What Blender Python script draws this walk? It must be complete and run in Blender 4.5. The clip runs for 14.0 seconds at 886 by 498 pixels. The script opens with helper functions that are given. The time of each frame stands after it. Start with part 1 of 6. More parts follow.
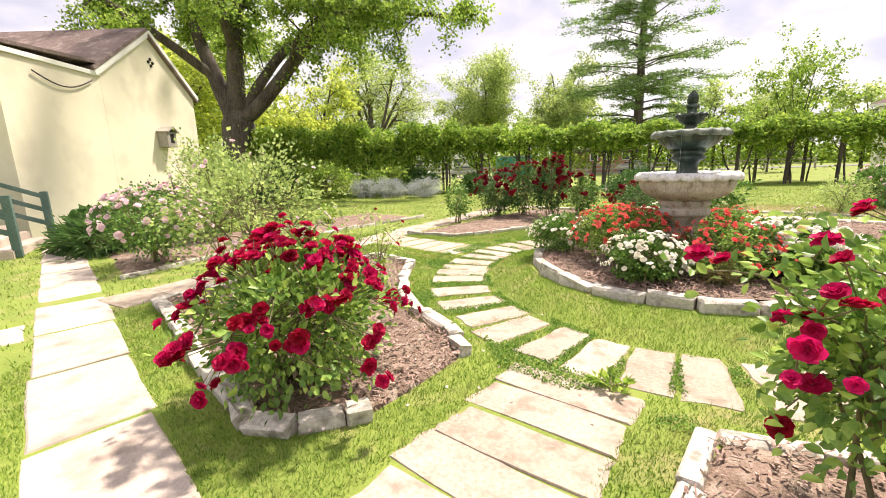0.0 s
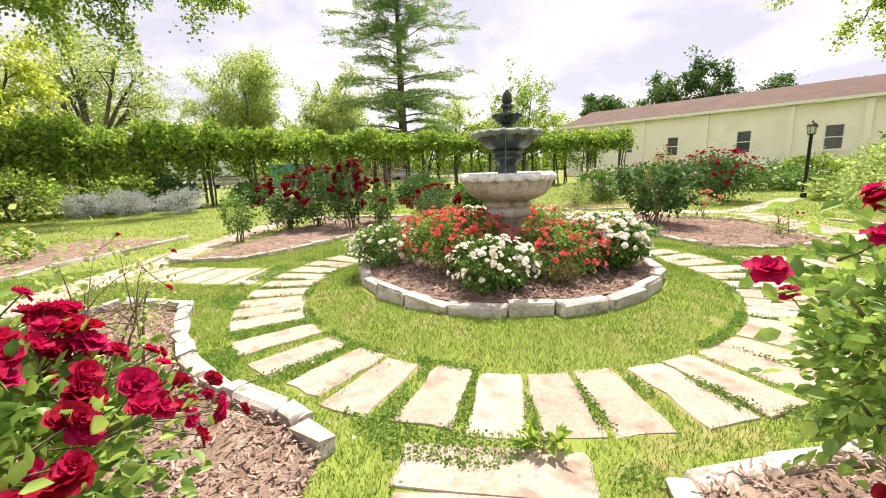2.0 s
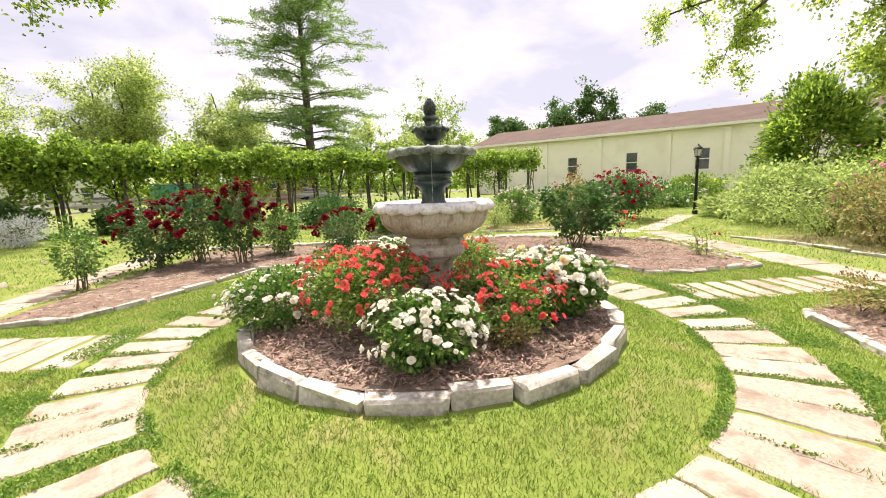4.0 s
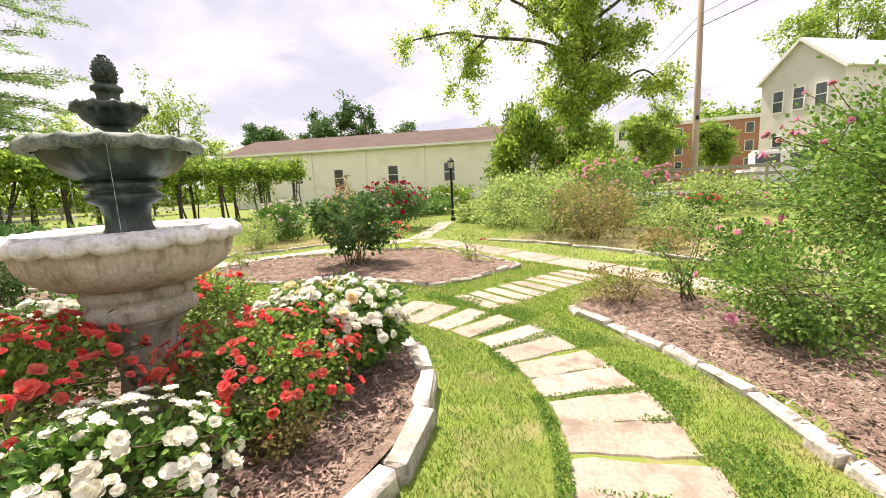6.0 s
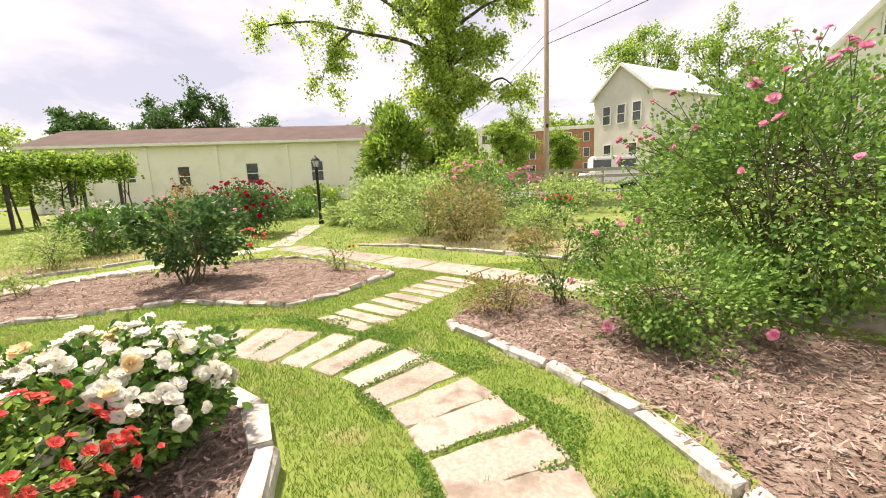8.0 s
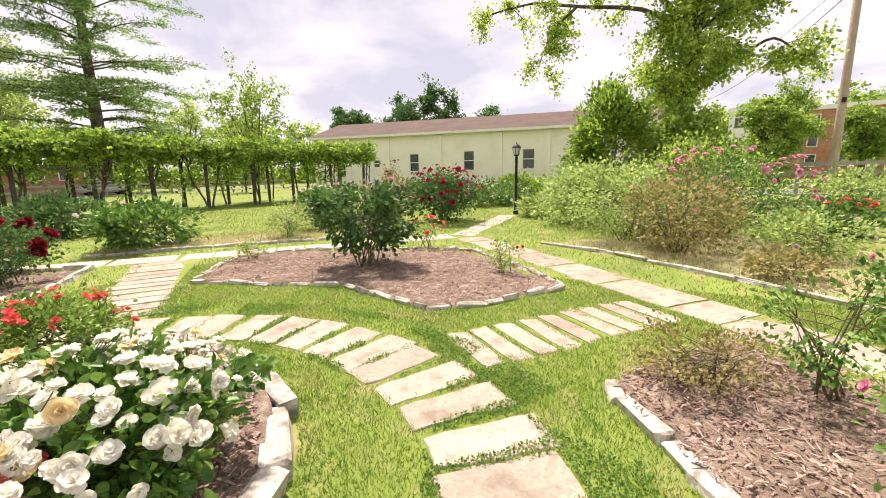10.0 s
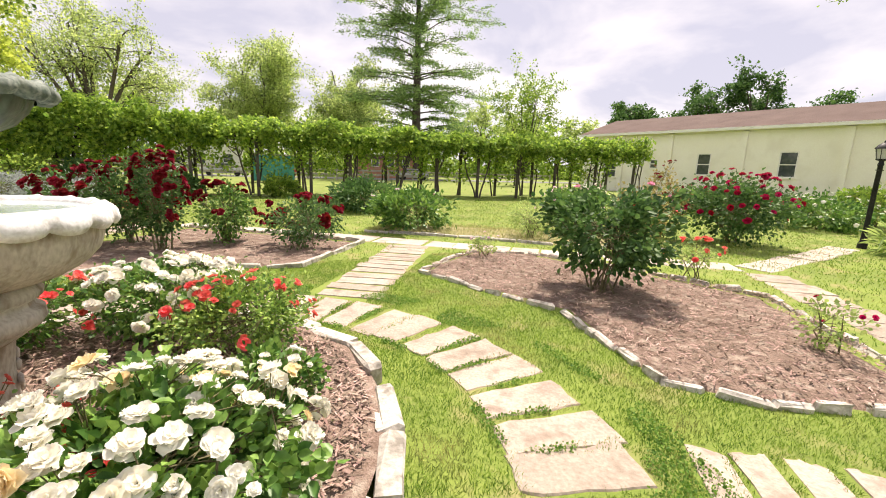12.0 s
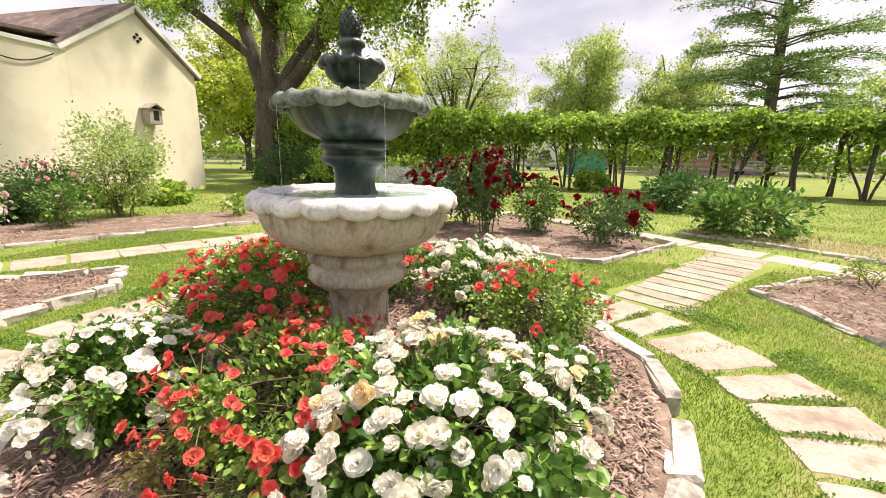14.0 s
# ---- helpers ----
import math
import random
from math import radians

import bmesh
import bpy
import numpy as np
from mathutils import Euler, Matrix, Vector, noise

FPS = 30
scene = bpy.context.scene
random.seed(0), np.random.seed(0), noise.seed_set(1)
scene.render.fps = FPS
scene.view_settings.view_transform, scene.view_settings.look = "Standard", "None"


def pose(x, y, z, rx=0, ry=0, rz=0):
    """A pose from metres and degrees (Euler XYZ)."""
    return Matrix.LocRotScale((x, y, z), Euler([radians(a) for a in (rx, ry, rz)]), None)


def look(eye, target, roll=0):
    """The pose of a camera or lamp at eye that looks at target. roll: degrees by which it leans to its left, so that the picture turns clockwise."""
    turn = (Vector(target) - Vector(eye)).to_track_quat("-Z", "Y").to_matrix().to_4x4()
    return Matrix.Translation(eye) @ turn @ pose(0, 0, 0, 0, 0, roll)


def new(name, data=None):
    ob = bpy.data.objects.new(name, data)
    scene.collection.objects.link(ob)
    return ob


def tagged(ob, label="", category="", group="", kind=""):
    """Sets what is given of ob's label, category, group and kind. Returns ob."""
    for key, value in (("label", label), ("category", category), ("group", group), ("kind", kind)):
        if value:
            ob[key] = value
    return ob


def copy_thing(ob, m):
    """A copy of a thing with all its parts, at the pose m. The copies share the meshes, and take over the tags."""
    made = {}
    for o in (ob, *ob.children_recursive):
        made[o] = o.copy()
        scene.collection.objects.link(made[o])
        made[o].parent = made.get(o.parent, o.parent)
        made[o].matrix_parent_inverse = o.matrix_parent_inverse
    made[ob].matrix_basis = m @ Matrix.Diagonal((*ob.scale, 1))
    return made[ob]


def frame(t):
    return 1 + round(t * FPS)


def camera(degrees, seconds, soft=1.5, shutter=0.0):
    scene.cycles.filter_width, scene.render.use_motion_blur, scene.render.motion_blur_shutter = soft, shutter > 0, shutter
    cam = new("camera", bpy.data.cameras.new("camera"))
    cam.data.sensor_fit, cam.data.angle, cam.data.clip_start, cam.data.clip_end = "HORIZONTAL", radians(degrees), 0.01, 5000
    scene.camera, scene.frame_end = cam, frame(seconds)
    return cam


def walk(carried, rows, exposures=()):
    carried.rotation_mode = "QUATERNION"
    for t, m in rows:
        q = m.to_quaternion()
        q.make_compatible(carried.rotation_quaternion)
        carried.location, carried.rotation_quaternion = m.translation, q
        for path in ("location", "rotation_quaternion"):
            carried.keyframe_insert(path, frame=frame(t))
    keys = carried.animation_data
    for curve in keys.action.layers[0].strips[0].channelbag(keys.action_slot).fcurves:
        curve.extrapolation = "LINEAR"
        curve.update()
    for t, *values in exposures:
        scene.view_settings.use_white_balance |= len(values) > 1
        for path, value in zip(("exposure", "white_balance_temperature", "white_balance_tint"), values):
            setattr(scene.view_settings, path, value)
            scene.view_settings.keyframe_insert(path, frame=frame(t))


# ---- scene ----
# camera: seconds, place, yaw, pitch, roll
cam = camera(93.99, 14.0, soft=1.0)
ROWS = [
    (0.0, 0.142, 0.022, 1.572, -0.49, -11.39, 1.71),
    (0.5, -0.003, 0.267, 1.542, -3.24, -11.55, 1.89),
    (1.0, -0.045, 0.611, 1.538, -11.65, -10.35, 1.99),
    (1.5, -0.073, 0.932, 1.489, -21.45, -10.36, 2.00),
    (2.0, -0.117, 1.223, 1.487, -30.78, -11.13, 1.92),
    (2.5, 0.027, 1.530, 1.491, -37.18, -10.72, 1.73),
    (2.7, 0.097, 1.639, 1.500, -38.76, -10.33, 1.71),
    (4.8, 0.855, 2.624, 1.598, -49.28, -8.45, 2.96),
    (5.0, 0.942, 2.735, 1.583, -53.07, -8.84, 2.82),
    (5.5, 1.112, 2.826, 1.552, -63.76, -9.27, 2.81),
    (6.0, 1.434, 2.843, 1.557, -73.81, -8.88, 2.93),
    (6.5, 1.644, 2.877, 1.577, -83.58, -8.66, 2.88),
    (7.0, 1.832, 2.951, 1.576, -91.90, -8.97, 3.10),
    (7.2, 1.896, 2.941, 1.568, -93.61, -9.22, 3.11),
    (9.3, 2.786, 2.560, 1.597, -74.14, -10.40, 1.01),
    (9.5, 2.952, 2.514, 1.611, -70.01, -10.28, 0.92),
    (10.0, 3.374, 2.515, 1.573, -62.15, -10.32, 1.07),
    (10.5, 3.682, 2.624, 1.589, -58.07, -9.83, 1.07),
    (11.0, 4.008, 2.651, 1.609, -52.33, -8.97, 0.07),
    (11.5, 4.293, 2.753, 1.604, -41.81, -9.11, -0.97),
    (12.0, 4.436, 2.984, 1.612, -26.45, -10.97, -1.99),
    (12.5, 4.482, 3.092, 1.584, -7.23, -13.90, -1.90),
    (13.0, 4.483, 3.110, 1.579, 8.14, -14.55, -1.75),
    (13.5, 4.459, 3.092, 1.605, 16.45, -13.76, -1.50),
    (14.0, 4.442, 3.095, 1.607, 14.18, -12.80, -0.89),
]
walk(cam, [(t, pose(x, y, z, 90 + pitch, roll, yaw)) for t, x, y, z, yaw, pitch, roll in ROWS],
     [(t, e, 7150, 17) for t, e in ((0.0, 0.80), (5.0, 0.76), (7.0, 0.71), (9.5, 0.65), (14.0, 0.64))])

# ---- world ----
SUN = Vector((0.40, 0.38, 1.0)).normalized()
world = bpy.data.worlds.new("world")
scene.world = world
world.use_nodes = True
wn = world.node_tree.nodes
wl = world.node_tree.links
wn.clear()


def wnode(kind, **values):
    n = wn.new(kind)
    for k, v in values.items():
        n.inputs[k].default_value = v
    return n


sky = wnode("ShaderNodeTexSky")
sky.sky_type, sky.sun_disc = "NISHITA", False
sky.sun_elevation = math.asin(SUN.z)
sky.sun_rotation = math.atan2(SUN.x, SUN.y)
sky_dim = wnode("ShaderNodeMix")
sky_dim.data_type, sky_dim.blend_type = "RGBA", "MULTIPLY"
sky_dim.inputs[0].default_value = 1.0
sky_dim.inputs[7].default_value = (0.12, 0.12, 0.12, 1)
wl.new(sky.outputs[0], sky_dim.inputs[6])
coord = wnode("ShaderNodeTexCoord")
sep = wnode("ShaderNodeSeparateXYZ")
wl.new(coord.outputs["Generated"], sep.inputs[0])
lift = wnode("ShaderNodeMath")
lift.operation = "ADD"
lift.inputs[1].default_value = 0.22
wl.new(sep.outputs[2], lift.inputs[0])
low = wnode("ShaderNodeMath")
low.operation = "MAXIMUM"
low.inputs[1].default_value = 0.08
wl.new(lift.outputs[0], low.inputs[0])
flat = wnode("ShaderNodeVectorMath")
flat.operation = "DIVIDE"
comb = wnode("ShaderNodeCombineXYZ")
for i in range(3):
    wl.new(low.outputs[0], comb.inputs[i])
wl.new(coord.outputs["Generated"], flat.inputs[0])
wl.new(comb.outputs[0], flat.inputs[1])
puffs = wnode("ShaderNodeTexNoise", Scale=1.45, Detail=7.0, Roughness=0.52, Distortion=0.25)
wl.new(flat.outputs[0], puffs.inputs["Vector"])
cloud = wnode("ShaderNodeValToRGB")
cloud.color_ramp.elements[0].position, cloud.color_ramp.elements[0].color = 0.39, (0.57, 0.59, 0.72, 1)
cloud.color_ramp.elements[1].position, cloud.color_ramp.elements[1].color = 0.60, (0.96, 0.945, 0.975, 1)
wl.new(puffs.outputs[0], cloud.inputs[0])
cover = wnode("ShaderNodeMix")
cover.data_type = "RGBA"
cover.inputs[0].default_value = 0.86
wl.new(sky_dim.outputs[2], cover.inputs[6])
wl.new(cloud.outputs[0], cover.inputs[7])
back = wnode("ShaderNodeBackground", Strength=0.82)
wl.new(cover.outputs[2], back.inputs[0])
wout = wnode("ShaderNodeOutputWorld")
wl.new(back.outputs[0], wout.inputs[0])

sun = new("sun", bpy.data.lights.new("sun", "SUN"))
sun.data.energy, sun.data.angle, sun.data.color = 4.8, radians(4.0), (1.0, 0.95, 0.86)
sun.matrix_world = look(SUN * 60, (0, 0, 0))


# ---- materials ----
def mat(name, a, b, c=None, rough=0.8, big=1.2, fine=40.0, bump=0.4, dist=0.01, spec=0.3, metal=0.0, island=0.0,
        piece=0.0, through_light=0.0, stretch=(1, 1, 1)):
    """Colours a and b mixed by two sizes of noise, c as patches; island and piece vary the value of loose parts."""
    m = bpy.data.materials.new(name)
    m.use_nodes = True
    nt = m.node_tree
    n, l = nt.nodes, nt.links
    bsdf = n["Principled BSDF"]
    geo = n.new("ShaderNodeNewGeometry")
    scl = n.new("ShaderNodeVectorMath")
    scl.operation = "MULTIPLY"
    scl.inputs[1].default_value = stretch
    l.new(geo.outputs["Position"], scl.inputs[0])
    n1 = n.new("ShaderNodeTexNoise")
    n1.inputs["Scale"].default_value, n1.inputs["Detail"].default_value = big, 5
    n2 = n.new("ShaderNodeTexNoise")
    n2.inputs["Scale"].default_value, n2.inputs["Detail"].default_value = fine, 4
    for q in (n1, n2):
        l.new(scl.outputs[0], q.inputs["Vector"])
    add = n.new("ShaderNodeMath")
    add.operation = "MULTIPLY_ADD"
    add.inputs[1].default_value = 0.5
    half = n.new("ShaderNodeMath")
    half.operation = "MULTIPLY"
    half.inputs[1].default_value = 0.5
    l.new(n2.outputs[0], half.inputs[0])
    l.new(n1.outputs[0], add.inputs[0])
    l.new(half.outputs[0], add.inputs[2])
    ramp = n.new("ShaderNodeValToRGB")
    e = ramp.color_ramp.elements
    e[0].position, e[0].color = 0.36, (*a, 1)
    e[1].position, e[1].color = 0.62, (*b, 1)
    l.new(add.outputs[0], ramp.inputs[0])
    col = ramp.outputs[0]
    if c:
        n3 = n.new("ShaderNodeTexNoise")
        n3.inputs["Scale"].default_value, n3.inputs["Detail"].default_value = big * 2.7, 6
        l.new(scl.outputs[0], n3.inputs["Vector"])
        r3 = n.new("ShaderNodeValToRGB")
        r3.color_ramp.elements[0].position, r3.color_ramp.elements[1].position = 0.52, 0.68
        l.new(n3.outputs[0], r3.inputs[0])
        mx = n.new("ShaderNodeMix")
        mx.data_type = "RGBA"
        mx.inputs[7].default_value = (*c, 1)
        l.new(r3.outputs[0], mx.inputs[0])
        l.new(col, mx.inputs[6])
        col = mx.outputs[2]
    for amount, source in ((island, geo.outputs["Random Per Island"]), (piece, None)):
        if amount:
            if source is None:
                source = n.new("ShaderNodeObjectInfo").outputs["Random"]
            hsv = n.new("ShaderNodeHueSaturation")
            rng_map = n.new("ShaderNodeMapRange")
            rng_map.inputs[3].default_value, rng_map.inputs[4].default_value = 1 - amount, 1 + amount
            l.new(source, rng_map.inputs[0])
            l.new(rng_map.outputs[0], hsv.inputs["Value"])
            hue = n.new("ShaderNodeMapRange")
            hue.inputs[3].default_value, hue.inputs[4].default_value = 0.5 + amount * 0.05, 0.5 - amount * 0.05
            l.new(source, hue.inputs[0])
            l.new(hue.outputs[0], hsv.inputs["Hue"])
            l.new(col, hsv.inputs["Color"])
            col = hsv.outputs[0]
    l.new(col, bsdf.inputs["Base Color"])
    bsdf.inputs["Roughness"].default_value, bsdf.inputs["Metallic"].default_value = rough, metal
    bsdf.inputs["Specular IOR Level"].default_value = spec
    if bump:
        bp = n.new("ShaderNodeBump")
        bp.inputs["Strength"].default_value, bp.inputs["Distance"].default_value = bump, dist
        l.new(add.outputs[0], bp.inputs["Height"])
        l.new(bp.outputs[0], bsdf.inputs["Normal"])
    if through_light:
        tr = n.new("ShaderNodeBsdfTranslucent")
        l.new(col, tr.inputs[0])
        ms = n.new("ShaderNodeMixShader")
        ms.inputs[0].default_value = through_light
        l.new(bsdf.outputs[0], ms.inputs[1])
        l.new(tr.outputs[0], ms.inputs[2])
        l.new(ms.outputs[0], n["Material Output"].inputs[0])
    return m


def foliage(name, a, b, vary=0.35, light=0.4, rough=0.55):
    return mat(name, a, b, rough=rough, big=2.5, fine=25, bump=0, island=vary, through_light=light, spec=0.35)


def petals(name, a, b, vary=0.18):
    return mat(name, a, b, rough=0.6, big=6, fine=60, bump=0, piece=vary, through_light=0.45, spec=0.2)


M_GRASS = mat("lawn_soil", (0.13, 0.185, 0.035), (0.235, 0.30, 0.06), (0.29, 0.27, 0.11), rough=0.95, big=0.9, fine=70, bump=0.25, dist=0.006)
M_BLADE = mat("grass_blade", (0.125, 0.245, 0.03), (0.27, 0.40, 0.068), (0.34, 0.345, 0.12), rough=0.6, big=0.8, fine=9, bump=0, island=0.42, through_light=0.4)
M_CLOVER = foliage("clover_leaf", (0.10, 0.22, 0.03), (0.20, 0.37, 0.07))
M_SLAB = mat("sandstone_slab", (0.325, 0.26, 0.21), (0.49, 0.405, 0.335), (0.265, 0.21, 0.165), rough=0.92, big=1.9, fine=38, bump=0.7, dist=0.02, piece=0.14)
M_CONC = mat("weathered_concrete", (0.42, 0.35, 0.295), (0.58, 0.495, 0.43), (0.34, 0.275, 0.225), rough=0.92, big=1.1, fine=50, bump=0.45, dist=0.01, piece=0.05)
M_CURB = mat("cut_limestone", (0.40, 0.36, 0.31), (0.64, 0.60, 0.54), (0.25, 0.225, 0.19), rough=0.9, big=3.5, fine=35, bump=0.8, dist=0.02, piece=0.1)
M_MULCH = mat("bark_mulch", (0.13, 0.085, 0.062), (0.30, 0.215, 0.17), (0.37, 0.30, 0.24), rough=0.95, big=3, fine=75, bump=1.0, dist=0.03)
M_STRAW = mat("dry_weedy_soil", (0.24, 0.22, 0.10), (0.40, 0.345, 0.20), (0.20, 0.255, 0.07), rough=0.95, big=1.2, fine=50, bump=0.8, dist=0.02)
M_HAY = mat("dry_grass_blade", (0.30, 0.33, 0.10), (0.50, 0.47, 0.22), rough=0.7, big=0.8, fine=9, bump=0, island=0.4, through_light=0.4)
M_CHIP = mat("bark_chip", (0.16, 0.10, 0.075), (0.42, 0.31, 0.25), rough=0.95, big=2, fine=40, bump=0, island=0.55)
M_FSTONE = mat("fountain_cast_stone", (0.33, 0.29, 0.24), (0.56, 0.52, 0.455), (0.24, 0.19, 0.135), rough=0.85, big=4, fine=60, bump=0.5, dist=0.006, stretch=(1, 1, 0.45))
M_FRIM = mat("limescale_rim", (0.55, 0.54, 0.53), (0.80, 0.80, 0.80), (0.42, 0.40, 0.37), rough=0.8, big=6, fine=70, bump=0.6, dist=0.006)
M_FWET = mat("wet_algae_stone", (0.006, 0.012, 0.009), (0.032, 0.054, 0.042), (0.085, 0.125, 0.10), rough=0.36, big=3.5, fine=50, bump=0.5, dist=0.006, spec=0.5, stretch=(1, 1, 0.35))
M_WATER = mat("pool_water", (0.38, 0.48, 0.50), (0.52, 0.62, 0.64), rough=0.06, big=5, fine=20, bump=0.25, dist=0.01, spec=0.6)
M_TRICKLE = mat("falling_water", (0.8, 0.84, 0.85), (0.95, 0.97, 0.97), rough=0.1, bump=0, through_light=0.5)
M_BARK = mat("tree_bark", (0.045, 0.037, 0.03), (0.14, 0.12, 0.10), rough=0.95, big=2, fine=14, bump=1.0, dist=0.05, stretch=(1, 1, 0.25))
M_CANE = mat("rose_cane", (0.10, 0.10, 0.05), (0.20, 0.17, 0.09), rough=0.8, big=5, fine=40, bump=0.2)
M_POST = mat("dark_timber", (0.05, 0.045, 0.04), (0.14, 0.12, 0.10), rough=0.9, big=3, fine=25, bump=0.6, dist=0.01, stretch=(1, 1, 0.2))
M_WALL = mat("cream_render", (0.69, 0.64, 0.50), (0.76, 0.71, 0.565), (0.65, 0.60, 0.475), rough=0.9, big=0.5, fine=30, bump=0.25, dist=0.01)
M_HALL = mat("painted_block_wall", (0.83, 0.80, 0.71), (0.88, 0.86, 0.78), (0.80, 0.77, 0.68), rough=0.9, big=0.3, fine=12, bump=0.2)
M_WHITE = mat("white_paint", (0.74, 0.73, 0.70), (0.82, 0.81, 0.78), rough=0.6, big=2, fine=30, bump=0.1)
M_ROOF = mat("brown_shingle", (0.095, 0.062, 0.052), (0.15, 0.105, 0.09), (0.125, 0.088, 0.075), rough=0.95, big=0.6, fine=18, bump=0.6, dist=0.02)
M_ROOF2 = mat("old_slate_roof", (0.11, 0.085, 0.08), (0.22, 0.16, 0.15), (0.30, 0.24, 0.22), rough=0.9, big=1.2, fine=16, bump=0.6, dist=0.02)
M_ROOF3 = mat("pale_metal_roof", (0.62, 0.62, 0.62), (0.74, 0.74, 0.74), rough=0.5, big=1, fine=12, bump=0.1)
M_BRICK = mat("red_brick", (0.34, 0.15, 0.10), (0.45, 0.22, 0.15), (0.40, 0.26, 0.20), rough=0.9, big=1, fine=20, bump=0.3)
M_GLASS = mat("dark_window_glass", (0.05, 0.06, 0.065), (0.10, 0.11, 0.115), rough=0.08, big=0.6, fine=4, bump=0, spec=0.6)
M_IRON = mat("black_iron", (0.012, 0.012, 0.012), (0.035, 0.035, 0.035), rough=0.5, big=5, fine=40, bump=0.1, metal=0.4)
M_LAMPGLASS = mat("frosted_lamp_glass", (0.75, 0.75, 0.70), (0.85, 0.85, 0.82), rough=0.2, bump=0, through_light=0.4)
M_GREENRAIL = mat("green_painted_wood", (0.07, 0.13, 0.11), (0.13, 0.20, 0.17), rough=0.7, big=3, fine=30, bump=0.3)
M_TEAL = mat("teal_metal", (0.04, 0.22, 0.19), (0.07, 0.30, 0.26), rough=0.6, big=1, fine=10, bump=0.1)
M_POLE = mat("utility_pole_wood", (0.30, 0.23, 0.17), (0.44, 0.35, 0.27), rough=0.9, big=2, fine=14, bump=0.5, stretch=(1, 1, 0.2))
M_ASPHALT = mat("asphalt", (0.16, 0.16, 0.16), (0.24, 0.24, 0.24), rough=0.95, big=0.5, fine=30, bump=0.2)
M_GREYWOOD = mat("weathered_rail_wood", (0.26, 0.24, 0.21), (0.40, 0.37, 0.33), rough=0.95, big=2, fine=20, bump=0.4)

L_ROSE = foliage("rose_leaf", (0.075, 0.185, 0.03), (0.20, 0.37, 0.08), vary=0.5, light=0.26, rough=0.40)
L_NEAR = foliage("fresh_rose_leaf", (0.155, 0.30, 0.05), (0.32, 0.49, 0.12), vary=0.5, light=0.32, rough=0.42)
L_SHRUB = foliage("shrub_rose_leaf", (0.105, 0.235, 0.038), (0.25, 0.42, 0.09), vary=0.38, light=0.36, rough=0.6)
L_DARK = foliage("dark_rose_leaf", (0.045, 0.115, 0.03), (0.12, 0.235, 0.065))
L_LIGHT = foliage("light_rose_leaf", (0.27, 0.40, 0.10), (0.46, 0.58, 0.21), light=0.5)
L_DRY = foliage("bronze_leaf", (0.26, 0.22, 0.07), (0.42, 0.38, 0.15), light=0.45)
L_TREE = foliage("oak_leaf", (0.17, 0.31, 0.04), (0.38, 0.52, 0.11), vary=0.5, light=0.58)
L_COTTON = foliage("cottonwood_leaf", (0.30, 0.45, 0.07), (0.52, 0.64, 0.17), vary=0.5, light=0.68)
L_YELLOW = foliage("spring_leaf", (0.40, 0.51, 0.07), (0.58, 0.65, 0.15), light=0.62)
L_FAR = foliage("distant_leaf", (0.31, 0.43, 0.11), (0.52, 0.62, 0.24), vary=0.45, light=0.6)
L_CYP = foliage("cypress_leaf", (0.15, 0.29, 0.07), (0.31, 0.46, 0.16), vary=0.45, light=0.55)
L_VINE = foliage("vine_leaf", (0.14, 0.28, 0.03), (0.38, 0.53, 0.10), vary=0.5, light=0.55)
L_SILVER = foliage("silver_leaf", (0.34, 0.38, 0.38), (0.52, 0.56, 0.56), vary=0.15)
P_CRIMSON = petals("crimson_petal", (0.34, 0.004, 0.04), (0.62, 0.015, 0.10), 0.25)
P_DEEP = petals("deep_red_petal", (0.15, 0.008, 0.014), (0.33, 0.018, 0.03))
P_CORAL = petals("coral_red_petal", (0.82, 0.10, 0.09), (0.94, 0.26, 0.21))
P_WHITE = petals("cream_white_petal", (0.93, 0.89, 0.76), (0.96, 0.955, 0.91), 0.04)
P_FADED = petals("faded_yellow_petal", (0.86, 0.70, 0.40), (0.92, 0.82, 0.58), 0.08)
P_PINK = petals("pink_petal", (0.76, 0.28, 0.43), (0.87, 0.50, 0.62))
P_PALE = petals("pale_pink_petal", (0.82, 0.58, 0.64), (0.92, 0.80, 0.84), 0.1)
P_HEART = mat("stamen_yellow", (0.65, 0.42, 0.06), (0.80, 0.58, 0.14), rough=0.8, bump=0)


# ---- helpers for building ----
def mesh_np(name, verts, faces, smooth=False):
    me = bpy.data.meshes.new(name)
    verts = np.asarray(verts, dtype=np.float32)
    faces = np.asarray(faces, dtype=np.int32)
    k = faces.shape[1]
    me.vertices.add(len(verts))
    me.vertices.foreach_set("co", verts.ravel())
    me.loops.add(faces.size)
    me.loops.foreach_set("vertex_index", faces.ravel())
    me.polygons.add(len(faces))
    me.polygons.foreach_set("loop_start", np.arange(0, faces.size, k, dtype=np.int32))
    me.update(calc_edges=True)
    me.validate()
    if smooth:
        me.polygons.foreach_set("use_smooth", np.ones(len(faces), dtype=bool))
    return me


def thing(name, label, category, m=None, group="", kind=""):
    ob = new(name)
    ob.empty_display_size = 0.1
    if m is not None:
        ob.matrix_basis = m
    return tagged(ob, label, category, group, kind)


def put(name, me, material, parent=None, m=None, label=""):
    ob = new(name, me)
    if material is not None and not me.materials:
        me.materials.append(material)
    if parent is not None:
        ob.parent = parent
    if m is not None:
        ob.matrix_basis = m
    if label:
        ob["label"] = label
    return ob


